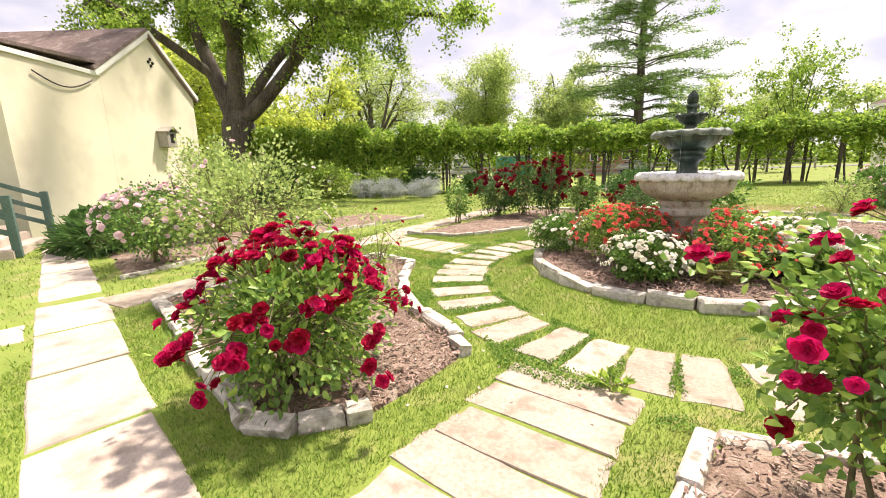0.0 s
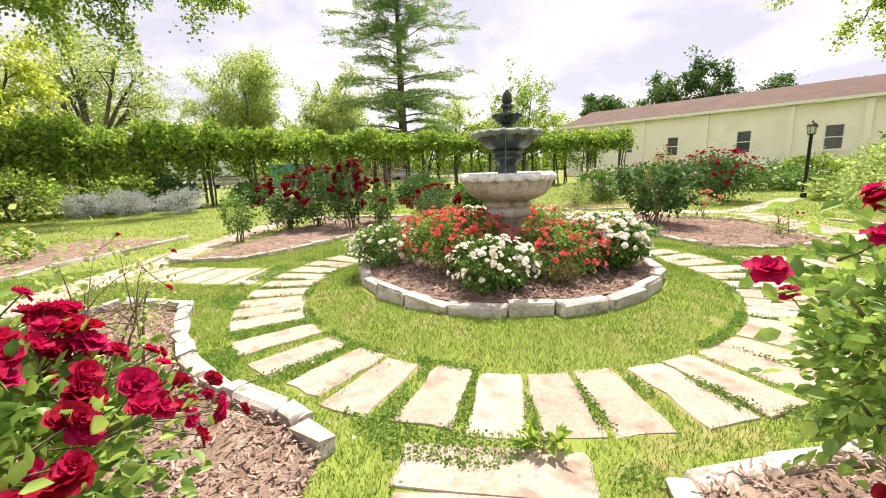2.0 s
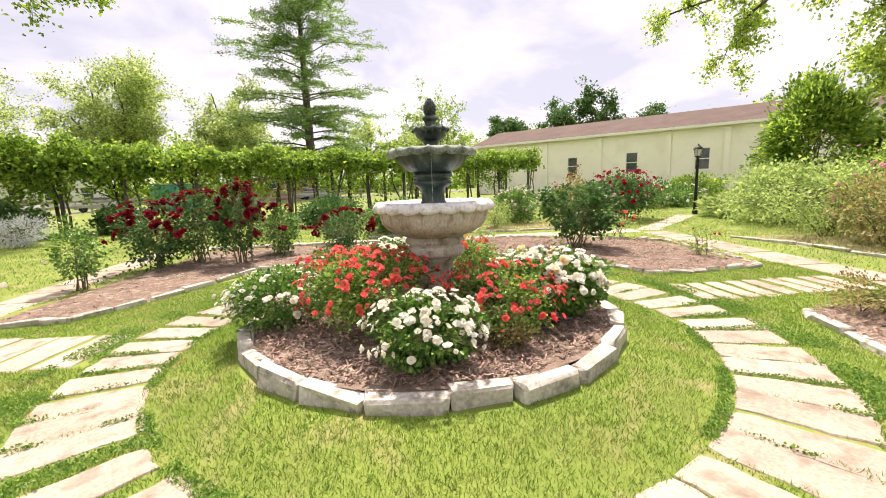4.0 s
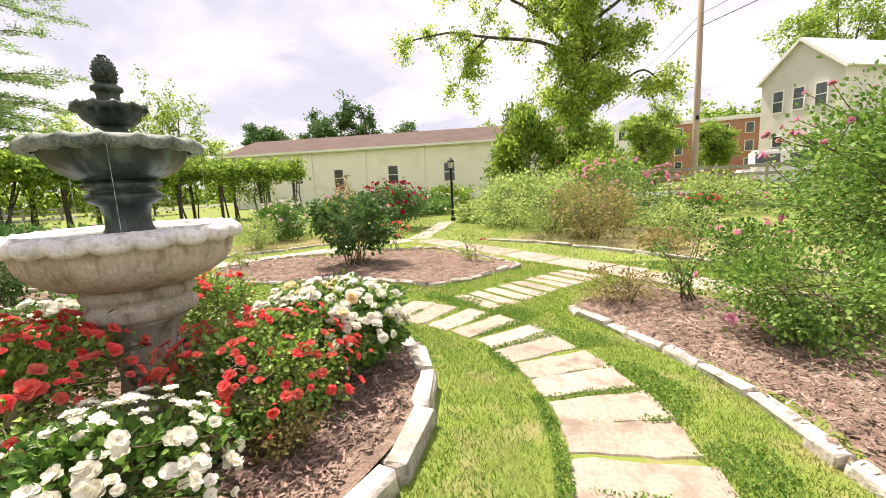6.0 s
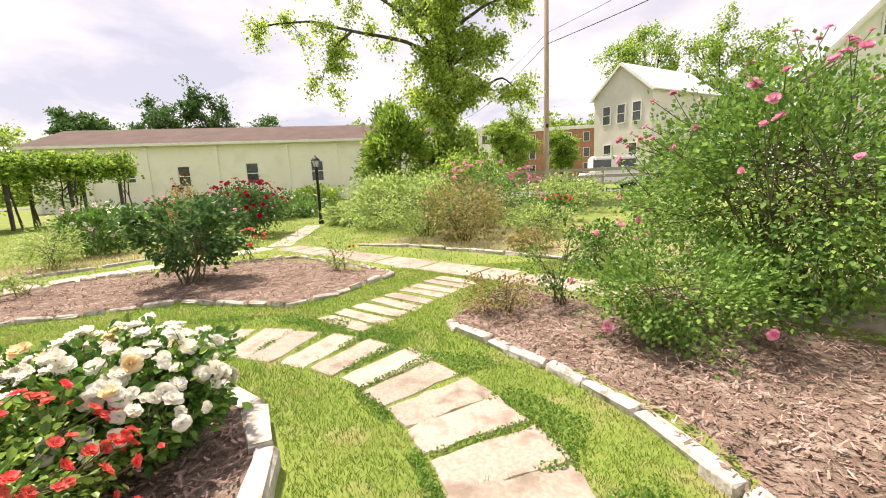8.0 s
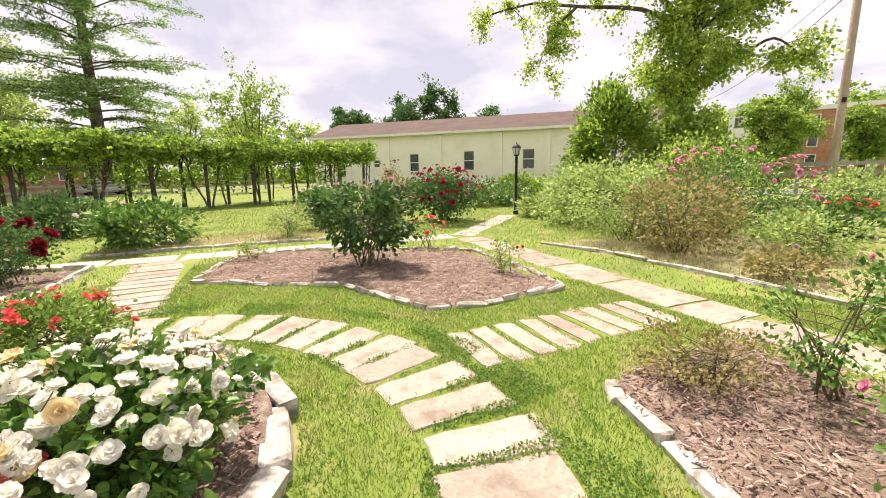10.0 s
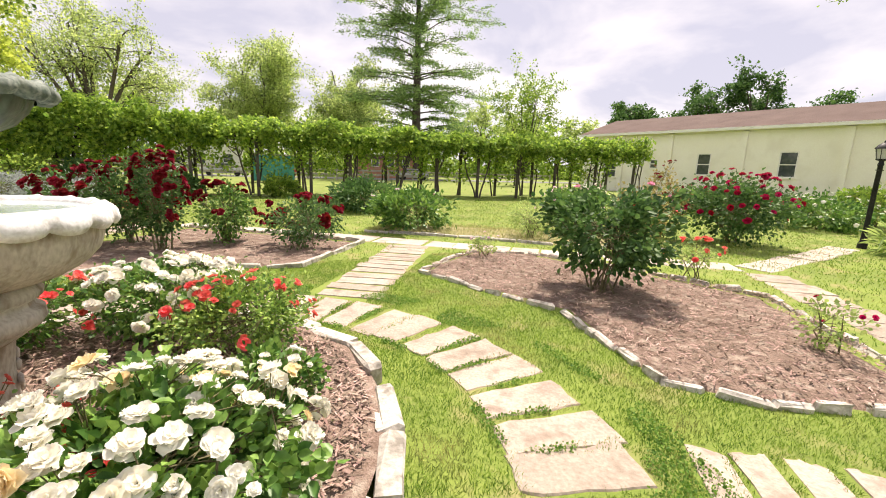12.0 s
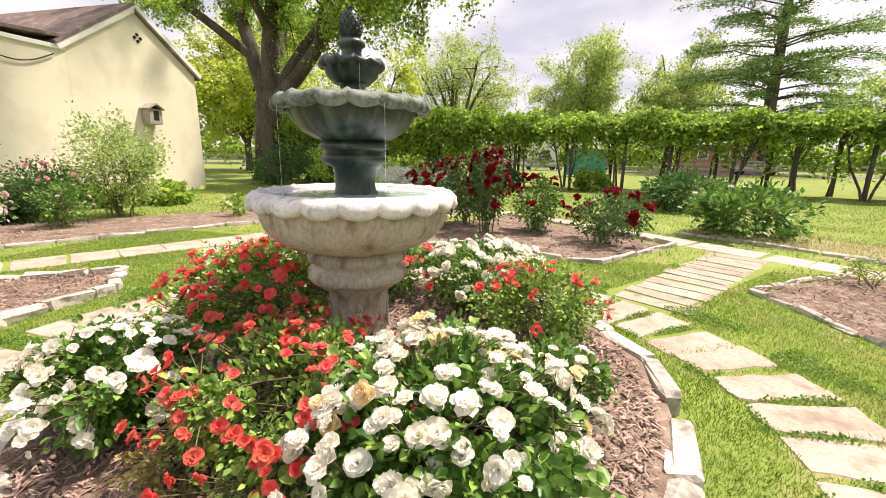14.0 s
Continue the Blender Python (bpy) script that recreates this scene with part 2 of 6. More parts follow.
def part(name, bm, material, parent=None, label="", m=None, smooth=False):
    me = bpy.data.meshes.new(name)
    bm.to_mesh(me)
    bm.free()
    if smooth:
        me.polygons.foreach_set("use_smooth", np.ones(len(me.polygons), dtype=bool))
    return put(name, me, material, parent, m, label)


def box(bm, x0, y0, z0, x1, y1, z1, m=None):
    geom = bmesh.ops.create_cube(bm, size=1.0)
    t = Matrix.Translation(((x0 + x1) / 2, (y0 + y1) / 2, (z0 + z1) / 2)) @ Matrix.Diagonal((x1 - x0, y1 - y0, z1 - z0, 1))
    bmesh.ops.transform(bm, matrix=(m @ t) if m is not None else t, verts=geom["verts"])
    return geom["verts"]


def box_part(name, material, parent, dims, bevel=0.01, m=None, label=""):
    bm = bmesh.new()
    box(bm, *dims)
    if bevel:
        bmesh.ops.bevel(bm, geom=bm.edges[:], offset=bevel, segments=2, affect="EDGES")
    return part(name, bm, material, parent, label, m)


def lathe(profile, seg=48, wave=None):
    """A turned body from (r, z) rows; wave(angle, i) scales the radius and lifts a row."""
    n = len(profile)
    verts = []
    for i, (r, z) in enumerate(profile):
        for k in range(seg):
            a = 2 * math.pi * k / seg
            s, dz = wave(a, i) if wave else (1.0, 0.0)
            verts.append((r * s * math.cos(a), r * s * math.sin(a), z + dz))
    faces = [(i * seg + k, i * seg + (k + 1) % seg, (i + 1) * seg + (k + 1) % seg, (i + 1) * seg + k)
             for i in range(n - 1) for k in range(seg)]
    return mesh_np("turned", verts, faces, True)


def tubes(paths, sides=6):
    """Tapered tubes along polylines: a list of (points, radii)."""
    V, F, base = [], [], 0
    for pts, radii in paths:
        pts = np.asarray(pts, float)
        d = np.gradient(pts, axis=0)
        d /= np.linalg.norm(d, axis=1)[:, None] + 1e-9
        ref = np.array([0.31, 0.17, 0.93]) if abs(d[0, 2]) < 0.8 else np.array([1.0, 0.1, 0.05])
        u = np.cross(d, ref)
        u /= np.linalg.norm(u, axis=1)[:, None] + 1e-9
        w = np.cross(d, u)
        a = np.arange(sides) * 2 * np.pi / sides
        ring = (u[:, None, :] * np.cos(a)[None, :, None] + w[:, None, :] * np.sin(a)[None, :, None]) * np.asarray(radii)[:, None, None]
        V.append((pts[:, None, :] + ring).reshape(-1, 3))
        n = len(pts)
        i, k = np.meshgrid(np.arange(n - 1), np.arange(sides), indexing="ij")
        F.append(np.stack([i * sides + k, i * sides + (k + 1) % sides, (i + 1) * sides + (k + 1) % sides, (i + 1) * sides + k], -1).reshape(-1, 4) + base)
        base += n * sides
    return mesh_np("tubes", np.concatenate(V), np.concatenate(F), True)


def unit(v):
    return v / (np.linalg.norm(v, axis=-1, keepdims=True) + 1e-9)


def leaf_mesh(rng, c, d, size, wide=0.32, fold=0.12, oval=False):
    """One folded leaf of four corners at each place c, along d."""
    n = len(c)
    size = np.broadcast_to(size, (n,))[:, None]
    d = unit(d)
    side = unit(np.cross(d, unit(rng.normal(size=(n, 3)) + np.array([0, 0, 1.2]))))
    nrm = np.cross(side, d)
    if oval:
        lo, hi = c + d * size * 0.28, c + d * size * 0.66
        up, out = nrm * size * fold, side * size * wide
        v = np.stack([c, lo + out * 0.85 + up, hi + out * 0.9 + up, c + d * size - up * 0.8, hi - out * 0.9 + up, lo - out * 0.85 + up, lo - up * 0.5, hi - up * 0.6], 1).reshape(-1, 3)
        b = np.arange(n)[:, None] * 8
        f = np.concatenate([b + np.array([q]) for q in ((0, 1, 6), (1, 2, 7), (1, 7, 6), (2, 3, 7), (3, 4, 7), (4, 5, 6), (4, 6, 7), (5, 0, 6))], 0)
        return mesh_np("leaves", v, f)
    mid = c + d * size * 0.45 - nrm * size * fold
    v = np.stack([c, mid + side * size * wide + nrm * size * fold * 2, c + d * size, mid - side * size * wide + nrm * size * fold * 2], 1).reshape(-1, 3)
    b = np.arange(n)[:, None] * 4
    f = np.concatenate([b + np.array([[0, 1, 2]]), b + np.array([[0, 2, 3]])], 0)
    return mesh_np("leaves", v, f)


def petal_rows(rings, seed=0):
    """A flower of cupped, slightly crumpled petals: rings of (count, inner radius, length, width, rise in degrees, curl)."""
    rng = np.random.default_rng(seed)
    V, F = [], []
    rows = ((0.0, 0.35), (0.45, 1.0), (0.85, 0.92), (1.0, 0.5))
    for j, (count, r0, length, width, rise, curl) in enumerate(rings):
        for k in range(count):
            a = 2 * math.pi * (k + 0.5 * (j % 2)) / count + 0.2 * rng.normal()
            tilt = radians(rise + 7 * rng.normal())
            size = length * (1 + 0.12 * rng.normal())
            base = len(V)
            x = z = 0.0
            last = 0.0
            for s, w in rows:
                ang = tilt - curl * s
                x += size * (s - last) * math.cos(ang)
                z += size * (s - last) * math.sin(ang)
                last = s
                for t in (-1, 0, 1):
                    y = t * w * width / 2
                    zz = z + abs(t) * 0.16 * width + 0.03 * rng.normal() * s
                    xx = r0 + x - abs(t) * 0.05 * width
                    V.append((xx * math.cos(a) - y * math.sin(a), xx * math.sin(a) + y * math.cos(a), zz))
            for i in range(3):
                for t in range(2):
                    p = base + i * 3 + t
                    F.append((p, p + 1, p + 4, p + 3))
    return mesh_np("flower", V, F, True)


def flower_variants(material, kind):
    out = []
    for j in range(4):
        if kind == "rose":
            rings = [(6, 0.06, 0.50, 0.58, 12 + 6 * j, 0.45), (6, 0.05, 0.46, 0.52, 36 + 5 * j, 0.5), (5, 0.04, 0.40, 0.42, 58, 0.4), (4, 0.02, 0.34, 0.30, 76, 0.2)]
        else:
            rings = [(6, 0.04, 0.50, 0.56, 16 + 7 * j, 0.4), (5, 0.03, 0.40, 0.44, 40 + 5 * j, 0.4), (3, 0.02, 0.28, 0.3, 66, 0.2)]
        me = petal_rows(rings, j)
        me.materials.append(material)
        out.append(me)
    return out


FLOWERS = {}


def flowers_of(material, kind="rose"):
    if (material.name, kind) not in FLOWERS:
        FLOWERS[material.name, kind] = flower_variants(material, kind)
    return FLOWERS[material.name, kind]


def shell(rng, n, inner=0.45):
    d = unit(rng.normal(size=(n, 3)))
    return d * (inner + (1 - inner) * rng.random((n, 1)) ** 0.6)


def shrub(name, label, category, place, r, h, seed, leaf, n_leaf=1500, leaf_size=0.045, petal=None, n_bloom=0, bloom=0.05,
          kind="rose", canes=9, low=0.12, clumps=45, spread=0.16, group="", z0=0.06, clusters=0, wide=0.36, top_bias=0.5, ry=None, taper=0.0, oval=False, alt=None):
    """A bush: canes, leaves in clumps with gaps between, single flowers."""
    rng = np.random.default_rng(seed)
    ob = thing(name, label, category, Matrix.Translation((place[0], place[1], z0)), group)
    ry = ry or r
    half = (h - low * h) / 2
    mid = np.array([0, 0, low * h + half])
    ext = np.array([r, ry, half])
    cl = shell(rng, clumps) * ext * (0.82 + 0.3 * rng.random((clumps, 1))) + mid
    cl[:, 2] = np.maximum(cl[:, 2], 0.06)

    def slim(z):
        return 1 - taper * np.clip(z / h, 0, 1.1)
    cl[:, :2] *= slim(cl[:, 2:])
    paths = []
    for k in range(canes):
        tip = cl[k % clumps]
        foot = np.array([rng.normal(0, 0.05 + r * 0.06), rng.normal(0, 0.05 + r * 0.06), -0.03])
        s = np.linspace(0, 1, 6)[:, None]
        bend = foot + (tip - foot) * s + np.array([0, 0, 1]) * np.sin(s * math.pi) * 0.12 * h
        paths.append((bend, np.linspace(0.011, 0.003, 6) * (0.6 + 0.5 * h)))
    for k in range(clumps):
        j = rng.integers(canes)
        foot = paths[j][0][3]
        s = np.linspace(0, 1, 4)[:, None]
        paths.append((foot + (cl[k] - foot) * s + np.array([0, 0, 0.05 * h]) * np.sin(s * math.pi), np.linspace(0.005, 0.0018, 4) * (0.6 + 0.5 * h)))
    pick = rng.integers(clumps, size=n_leaf)
    c = cl[pick] + rng.normal(size=(n_leaf, 3)) * spread * np.array([r, ry, h * 0.55])
    c[:, 2] = np.maximum(c[:, 2], 0.02)
    c[:, :2] *= 1 - 0.3 * taper * np.clip(c[:, 2:] / h, 0, 1)
    d = unit((c - mid) / ext) + rng.normal(size=(n_leaf, 3)) * 0.55 + np.array([0, 0, 0.05])
    leaves = put("leaves", leaf_mesh(rng, c, d, leaf_size * (0.6 + 0.7 * rng.random(n_leaf)), wide, oval=oval), leaf, ob)
    leaves["kind"] = "stuff"
    if petal is not None and n_bloom:
        variants = flowers_of(petal, kind)
        heads = unit(rng.normal(size=(max(1, clusters or n_bloom), 3)) + np.array([0, 0, top_bias]))
        heads[:, 2] = np.where(heads[:, 2] < -0.35, -heads[:, 2], heads[:, 2])
        for k in range(n_bloom):
            u = heads[k % len(heads)]
            jit = rng.normal(size=3) * (0.06 if clusters else 0.02)
            p = mid + (u * 1.05 + jit) * ext * (1.0 + 0.2 * rng.random())
            p[:2] *= slim(p[2])
            near_cl = cl[np.argmin(((cl - p) ** 2).sum(1))]
            paths.append((np.array([near_cl, (near_cl + p) / 2 - np.array([0, 0, 0.01]), p]), np.array([0.004, 0.003, 0.002]) * (0.6 + 0.5 * h)))
            s = bloom * (0.6 + 0.65 * rng.random())
            face = Vector(tuple(u + rng.normal(size=3) * 0.35 + np.array([0, 0, 0.35])))
            m = Matrix.Translation(tuple(p)) @ face.to_track_quat("Z", "Y").to_matrix().to_4x4() @ Matrix.Diagonal((s, s, s, 1))
            if alt is not None and rng.random() < 0.09:
                put("bloom", flowers_of(alt, kind)[k % 4], alt, ob, m)
            else:
                put("bloom", variants[k % 4], petal, ob, m)
    put("cane_work", tubes(paths, 5), M_CANE, ob)["kind"] = "stuff"
    return ob


def limb_path(rng, a, b, r0, r1, sag=0.06, n=7):
    s = np.linspace(0, 1, n)[:, None]
    length = np.linalg.norm(b - a)
    wob = np.cumsum(rng.normal(size=(n, 3)), axis=0) * 0.025 * length * s * (1 - s) * 2
    pts = a + (b - a) * s + wob + np.array([0, 0, 1]) * np.sin(s * math.pi) * sag * length
    return pts, np.linspace(r0, r1, n)


def shoots(rng, paths, per, cluster, lo=0.3):
    """Leaf places strung along the outer part of each twig."""
    out = []
    for pts, _ in paths:
        n = len(pts) - 1
        t = (lo + (1.05 - lo) * rng.random(per)) * n
        i = np.clip(t.astype(int), 0, n - 1)
        c = pts[i] + (pts[i + 1] - pts[i]) * (t - i)[:, None]
        out.append(c + rng.normal(size=(per, 3)) * cluster * (0.5 + 0.8 * rng.random()) * np.array([1, 1, 0.7]))
    return np.concatenate(out)


def tree(name, label, place, h, trunk, fork, crown, seed, leaf, limbs=6, subs=5, twigs=4, per=40, leaf_size=0.14, cluster=0.3,
         bark=None, wide=0.36, wood=0.42, lean=(0, 0), sides=6):
    """crown: centre height, radius across, radius up. Limbs, branches and twigs carry strings of leaves, with gaps between."""
    rng = np.random.default_rng(seed)
    ob = thing(name, label, "tree", Matrix.Translation((place[0], place[1], 0)))
    cz, cr, cu = crown
    ext = np.array([cr, cr, cu])
    mid = np.array([lean[0], lean[1], cz])
    top = np.array([lean[0] * 0.2, lean[1] * 0.2, fork])
    s = np.linspace(0, 1, 6)
    tp = np.array([0, 0, -0.1]) + (top - np.array([0, 0, -0.1])) * s[:, None]
    paths = [(tp, trunk * np.array([1.35, 1.08, 0.98, 0.93, 0.92, 0.9]))]
    fine = []
    for i in range(limbs):
        a = 2 * math.pi * (i + rng.random() * 0.7) / limbs
        el = rng.uniform(-0.5, 1.15)
        t1 = mid + ext * rng.uniform(0.42, 0.74) * np.array([math.cos(a) * math.cos(el), math.sin(a) * math.cos(el), math.sin(el) * 1.15 - 0.05])
        p1, r1 = limb_path(rng, top - np.array([0, 0, trunk]), t1, trunk * 0.55, trunk * wood * 0.45)
        paths.append((p1, r1))
        for j in range(subs):
            f = 2 + int(rng.integers(5))
            u = unit(rng.normal(size=3) * np.array([1, 1, 0.7]) + 0.9 * unit(t1 - mid))
            t2 = p1[f] + ext * u * rng.uniform(0.22, 0.62)
            p2, r2 = limb_path(rng, p1[f], t2, r1[f] * 0.55, trunk * 0.05)
            paths.append((p2, r2))
            for k in range(twigs):
                g = 2 + int(rng.integers(5))
                t3 = p2[g] + unit(rng.normal(size=3) + 0.6 * u) * cr * 0.30 * (0.4 + rng.random())
                fine.append(limb_path(rng, p2[g], t3, r2[g] * 0.5, trunk * 0.018, n=4))
            fine.append((p2[3:], r2[3:] * 0.9))
    put("trunk", tubes(paths, sides + 2), bark or M_BARK, ob)
    put("twig_work", tubes(fine, max(3, sides - 2)), bark or M_BARK, ob)["kind"] = "stuff"
    c = shoots(rng, fine, per, cluster)
    d = rng.normal(size=c.shape) + np.array([0, 0, -0.25])
    crown_ob = put("crown", leaf_mesh(rng, c, d, leaf_size * (0.6 + 0.8 * rng.random(len(c))), wide), leaf, ob)
    crown_ob["kind"] = "stuff"
    return ob


def limbed_tree(name, label, place, trunk, limbs, seed, leaf, subs=9, twigs=6, reach=2.6, per=24, leaf_size=0.2, cluster=0.22, droop=0.25, wide=0.38):
    """A tree with given limbs: rows of points from the fork outwards with a first and a last radius. Branches and leafy twigs grow along them."""
    rng = np.random.default_rng(seed)
    ob = thing(name, label, "tree", Matrix.Translation((place[0], place[1], 0)))
    paths = [(np.array(trunk[0]), np.array(trunk[1]))]
    fine = []
    for pts, r0, r1, start in limbs:
        pts = np.array(pts, float)
        n = len(pts)
        t = np.linspace(0, n - 1, 4 * n)
        path = np.stack([np.interp(t, np.arange(n), pts[:, q]) for q in range(3)], 1)
        for _ in range(2):
            path[1:-1] = (path[:-2] + 2 * path[1:-1] + path[2:]) / 4
        path += np.cumsum(rng.normal(size=path.shape), 0) * 0.02
        rad = np.linspace(r0, r1, len(path))
        paths.append((path, rad))
        for j in range(subs):
            f = int(rng.uniform(start, 1.0) * (len(path) - 1))
            along = unit(path[min(f + 1, len(path) - 1)] - path[max(0, f - 1)])
            u = unit(rng.normal(size=3) + 0.8 * along + np.array([0, 0, 0.1]))
            tip = path[f] + u * reach * rng.uniform(0.4, 1.0) + np.array([0, 0, -droop * reach])
            p2, r2 = limb_path(rng, path[f], tip, min(rad[f] * 0.5, 0.09), 0.012, 0.12, 6)
            paths.append((p2, r2))
            for k in range(twigs):
                g = 1 + int(rng.integers(5))
                tip3 = p2[g] + unit(rng.normal(size=3) + 0.5 * u) * reach * 0.34 * (0.4 + rng.random()) + np.array([0, 0, -droop * 0.4])
                fine.append(limb_path(rng, p2[g], tip3, r2[g] * 0.5, 0.006, n=4))
            fine.append((p2[2:], r2[2:] * 0.9))
    put("trunk", tubes(paths, 10), M_BARK, ob)
    put("twig_work", tubes(fine, 4), M_BARK, ob)["kind"] = "stuff"
    c = shoots(rng, fine, per, cluster)
    d = rng.normal(size=c.shape) + np.array([0, 0, -0.5])
    put("crown", leaf_mesh(rng, c, d, leaf_size * (0.6 + 0.8 * rng.random(len(c))), wide), leaf, ob)["kind"] = "stuff"
    return ob


# ---- plan: u runs along the entry path's axis, v across it, both from the fountain ----
CX, CY = 3.30, 5.40
BX, BY, BR = 3.36, 5.53, 1.86  # the round bed: centre and the middle of its stones
UX, UY = 0.645, 0.764


def uv(u, v, z=0.0):
    return (CX + u * UX + v * UY, CY + u * UY - v * UX, z)


def to_uv(x, y):
    return (x - CX) * UX + (y - CY) * UY, (x - CX) * UY - (y - CY) * UX


BED_A = [(-3.57, -0.88), (-3.27, -1.32), (-3.1, -1.84), (-2.7, -2.5), (-2.26, -2.94), (-1.46, -3.58), (-1.4, -4.45), (-3.0, -4.75), (-4.64, -4.8), (-5.0, -2.67), (-5.17, -1.4), (-5.0, -1.1), (-4.6, -0.87)]
BED_C = [(4.98, 0.63), (4.26, 1.76), (3.76, 2.74), (3.09, 3.03), (2.26, 3.46), (2.11, 4.14), (2.22, 4.81), (2.3, 5.45), (3.0, 5.62), (5.37, 5.6), (6.35, 4.2), (7.1, 2.44), (6.9, 1.1), (5.94, 0.81)]
BED_D = [(0.03, 4.12), (-0.19, 3.99), (-0.88, 3.83), (-1.3, 3.73), (-2.1, 3.43), (-2.65, 2.95), (-3.0, 2.74), (-3.3, 1.66), (-3.58, 0.87), (-4.3, 0.82), (-5.6, 0.85), (-5.6, 5.8), (0.28, 5.8), (0.2, 4.83)]
BED_N = [(0.85, -5.9), (1.07, -4.66), (1.9, -4.2), (3.0, -3.75), (3.9, -3.4), (4.1, -2.6), (4.33, -1.7), (4.57, -1.24), (7.0, -1.27), (7.2, -2.3), (7.2, -5.9)]
BED_E = [(5.5, 7.35), (3.8, 7.82), (1.0, 7.9), (-4.0, 7.9), (-6.5, 7.9), (-6.5, 12.0), (5.5, 12.5)]
BED_F = [(8.4, -1.9), (8.6, 0.5), (8.45, 2.8), (8.75, 5.2), (10.6, 5.2), (10.4, -1.9)]
BED_W = [(-4.6, -6.75), (-3.0, -7.2), (0.35, -7.8), (3.5, -7.8), (3.5, -10.5), (-4.2, -10.2)]
BEDS = [BED_A, BED_C, BED_D, BED_N, BED_E, BED_F, BED_W]


def inside(poly, u, v):
    u, v = np.asarray(u), np.asarray(v)
    hit = np.zeros(u.shape, bool)
    for (a, b), (c, d) in zip(poly, poly[1:] + poly[:1]):
        cross = (b > v) != (d > v)
        with np.errstate(divide="ignore", invalid="ignore"):
            hit ^= cross & (u < (c - a) * (v - b) / (d - b + 1e-12) + a)
    return hit


def ground_z(x, y):
    r = np.hypot(np.asarray(x) - CX, np.asarray(y) - CY)
    k = np.clip((2.62 - r) / 0.7, 0, 1)
    return 0.13 * k * k * (3 - 2 * k)


# one sheet of ground, with the mound round the fountain
radii = np.concatenate([np.linspace(0.0, 3.4, 35), np.linspace(3.6, 14, 53), np.geomspace(15, 900, 40)])
seg = 144
ang = np.arange(seg) * 2 * np.pi / seg
gx = CX + radii[:, None] * np.cos(ang)
gy = CY + radii[:, None] * np.sin(ang)
gz = ground_z(gx, gy)
bump = np.array([[noise.noise(Vector((x * 0.9, y * 0.9, 0))) for x, y in zip(ra, rb)] for ra, rb in zip(gx, gy)])
gz = gz + np.where(radii[:, None] > 9, 0.02, 0.006) * bump - 0.004
gi, gk = np.meshgrid(np.arange(len(radii) - 1), np.arange(seg), indexing="ij")
gf = np.stack([gi * seg + gk, (gi + 1) * seg + gk, (gi + 1) * seg + (gk + 1) % seg, gi * seg + (gk + 1) % seg], -1).reshape(-1, 4)
ground = put("ground", mesh_np("ground", np.stack([gx, gy, gz], -1).reshape(-1, 3), gf, True), M_GRASS)
tagged(ground, "green mown garden lawn with worn patches", "lawn", kind="structure")


# ---- beds of bark mulch ----
def bed(name, poly, label, material):
    bm = bmesh.new()
    vs = [bm.verts.new(uv(a, b, 0.02)) for a, b in poly]
    f = bm.faces.new(vs)
    bmesh.ops.triangulate(bm, faces=[f])
    bmesh.ops.subdivide_edges(bm, edges=bm.edges[:], cuts=7, use_grid_fill=True)
    for v in bm.verts:
        v.co.z = -0.03 if v.is_boundary else 0.035 + 0.03 * noise.noise(v.co * 2.0)
    bmesh.ops.recalc_face_normals(bm, faces=bm.faces[:])
    if bm.faces[0].normal.z < 0:
        bmesh.ops.reverse_faces(bm, faces=bm.faces[:])
    ob = part(name, bm, material, None, smooth=True)
    return tagged(ob, label, "flower bed", kind="structure")


for poly, lab in zip(BEDS, ("bark mulch bed under the crimson roses", "bark mulch bed round the dark green rose bush", "bark mulch bed under the pink shrub rose", "bark mulch bed of deep red roses", "overgrown outer bed of light shrubs", "long outer bed beside the lawn", "bark mulch bed below the cream wall")):
    bed("mulch_bed", poly, lab, M_STRAW if poly in (BED_E, BED_F) else M_MULCH)

# round mulch mound under the fountain
rr = np.linspace(0.0, BR - 0.02, 18)
aa = np.arange(64) * 2 * np.pi / 64
mx_, my_ = rr[:, None] * np.cos(aa), rr[:, None] * np.sin(aa)
mz_ = 0.235 + np.array([[0.025 * noise.noise(Vector((x * 2.5, y * 2.5, 3))) for x, y in zip(p, q)] for p, q in zip(mx_, my_)])
mi, mk = np.meshgrid(np.arange(17), np.arange(64), indexing="ij")
mf = np.stack([mi * 64 + mk, (mi + 1) * 64 + mk, (mi + 1) * 64 + (mk + 1) % 64, mi * 64 + (mk + 1) % 64], -1).reshape(-1, 4)
mound = put("mulch_bed", mesh_np("mound", np.stack([mx_ + BX, my_ + BY, mz_], -1).reshape(-1, 3), mf, True), M_MULCH)
tagged(mound, "round raised bark mulch bed under the fountain", "flower bed", kind="structure")


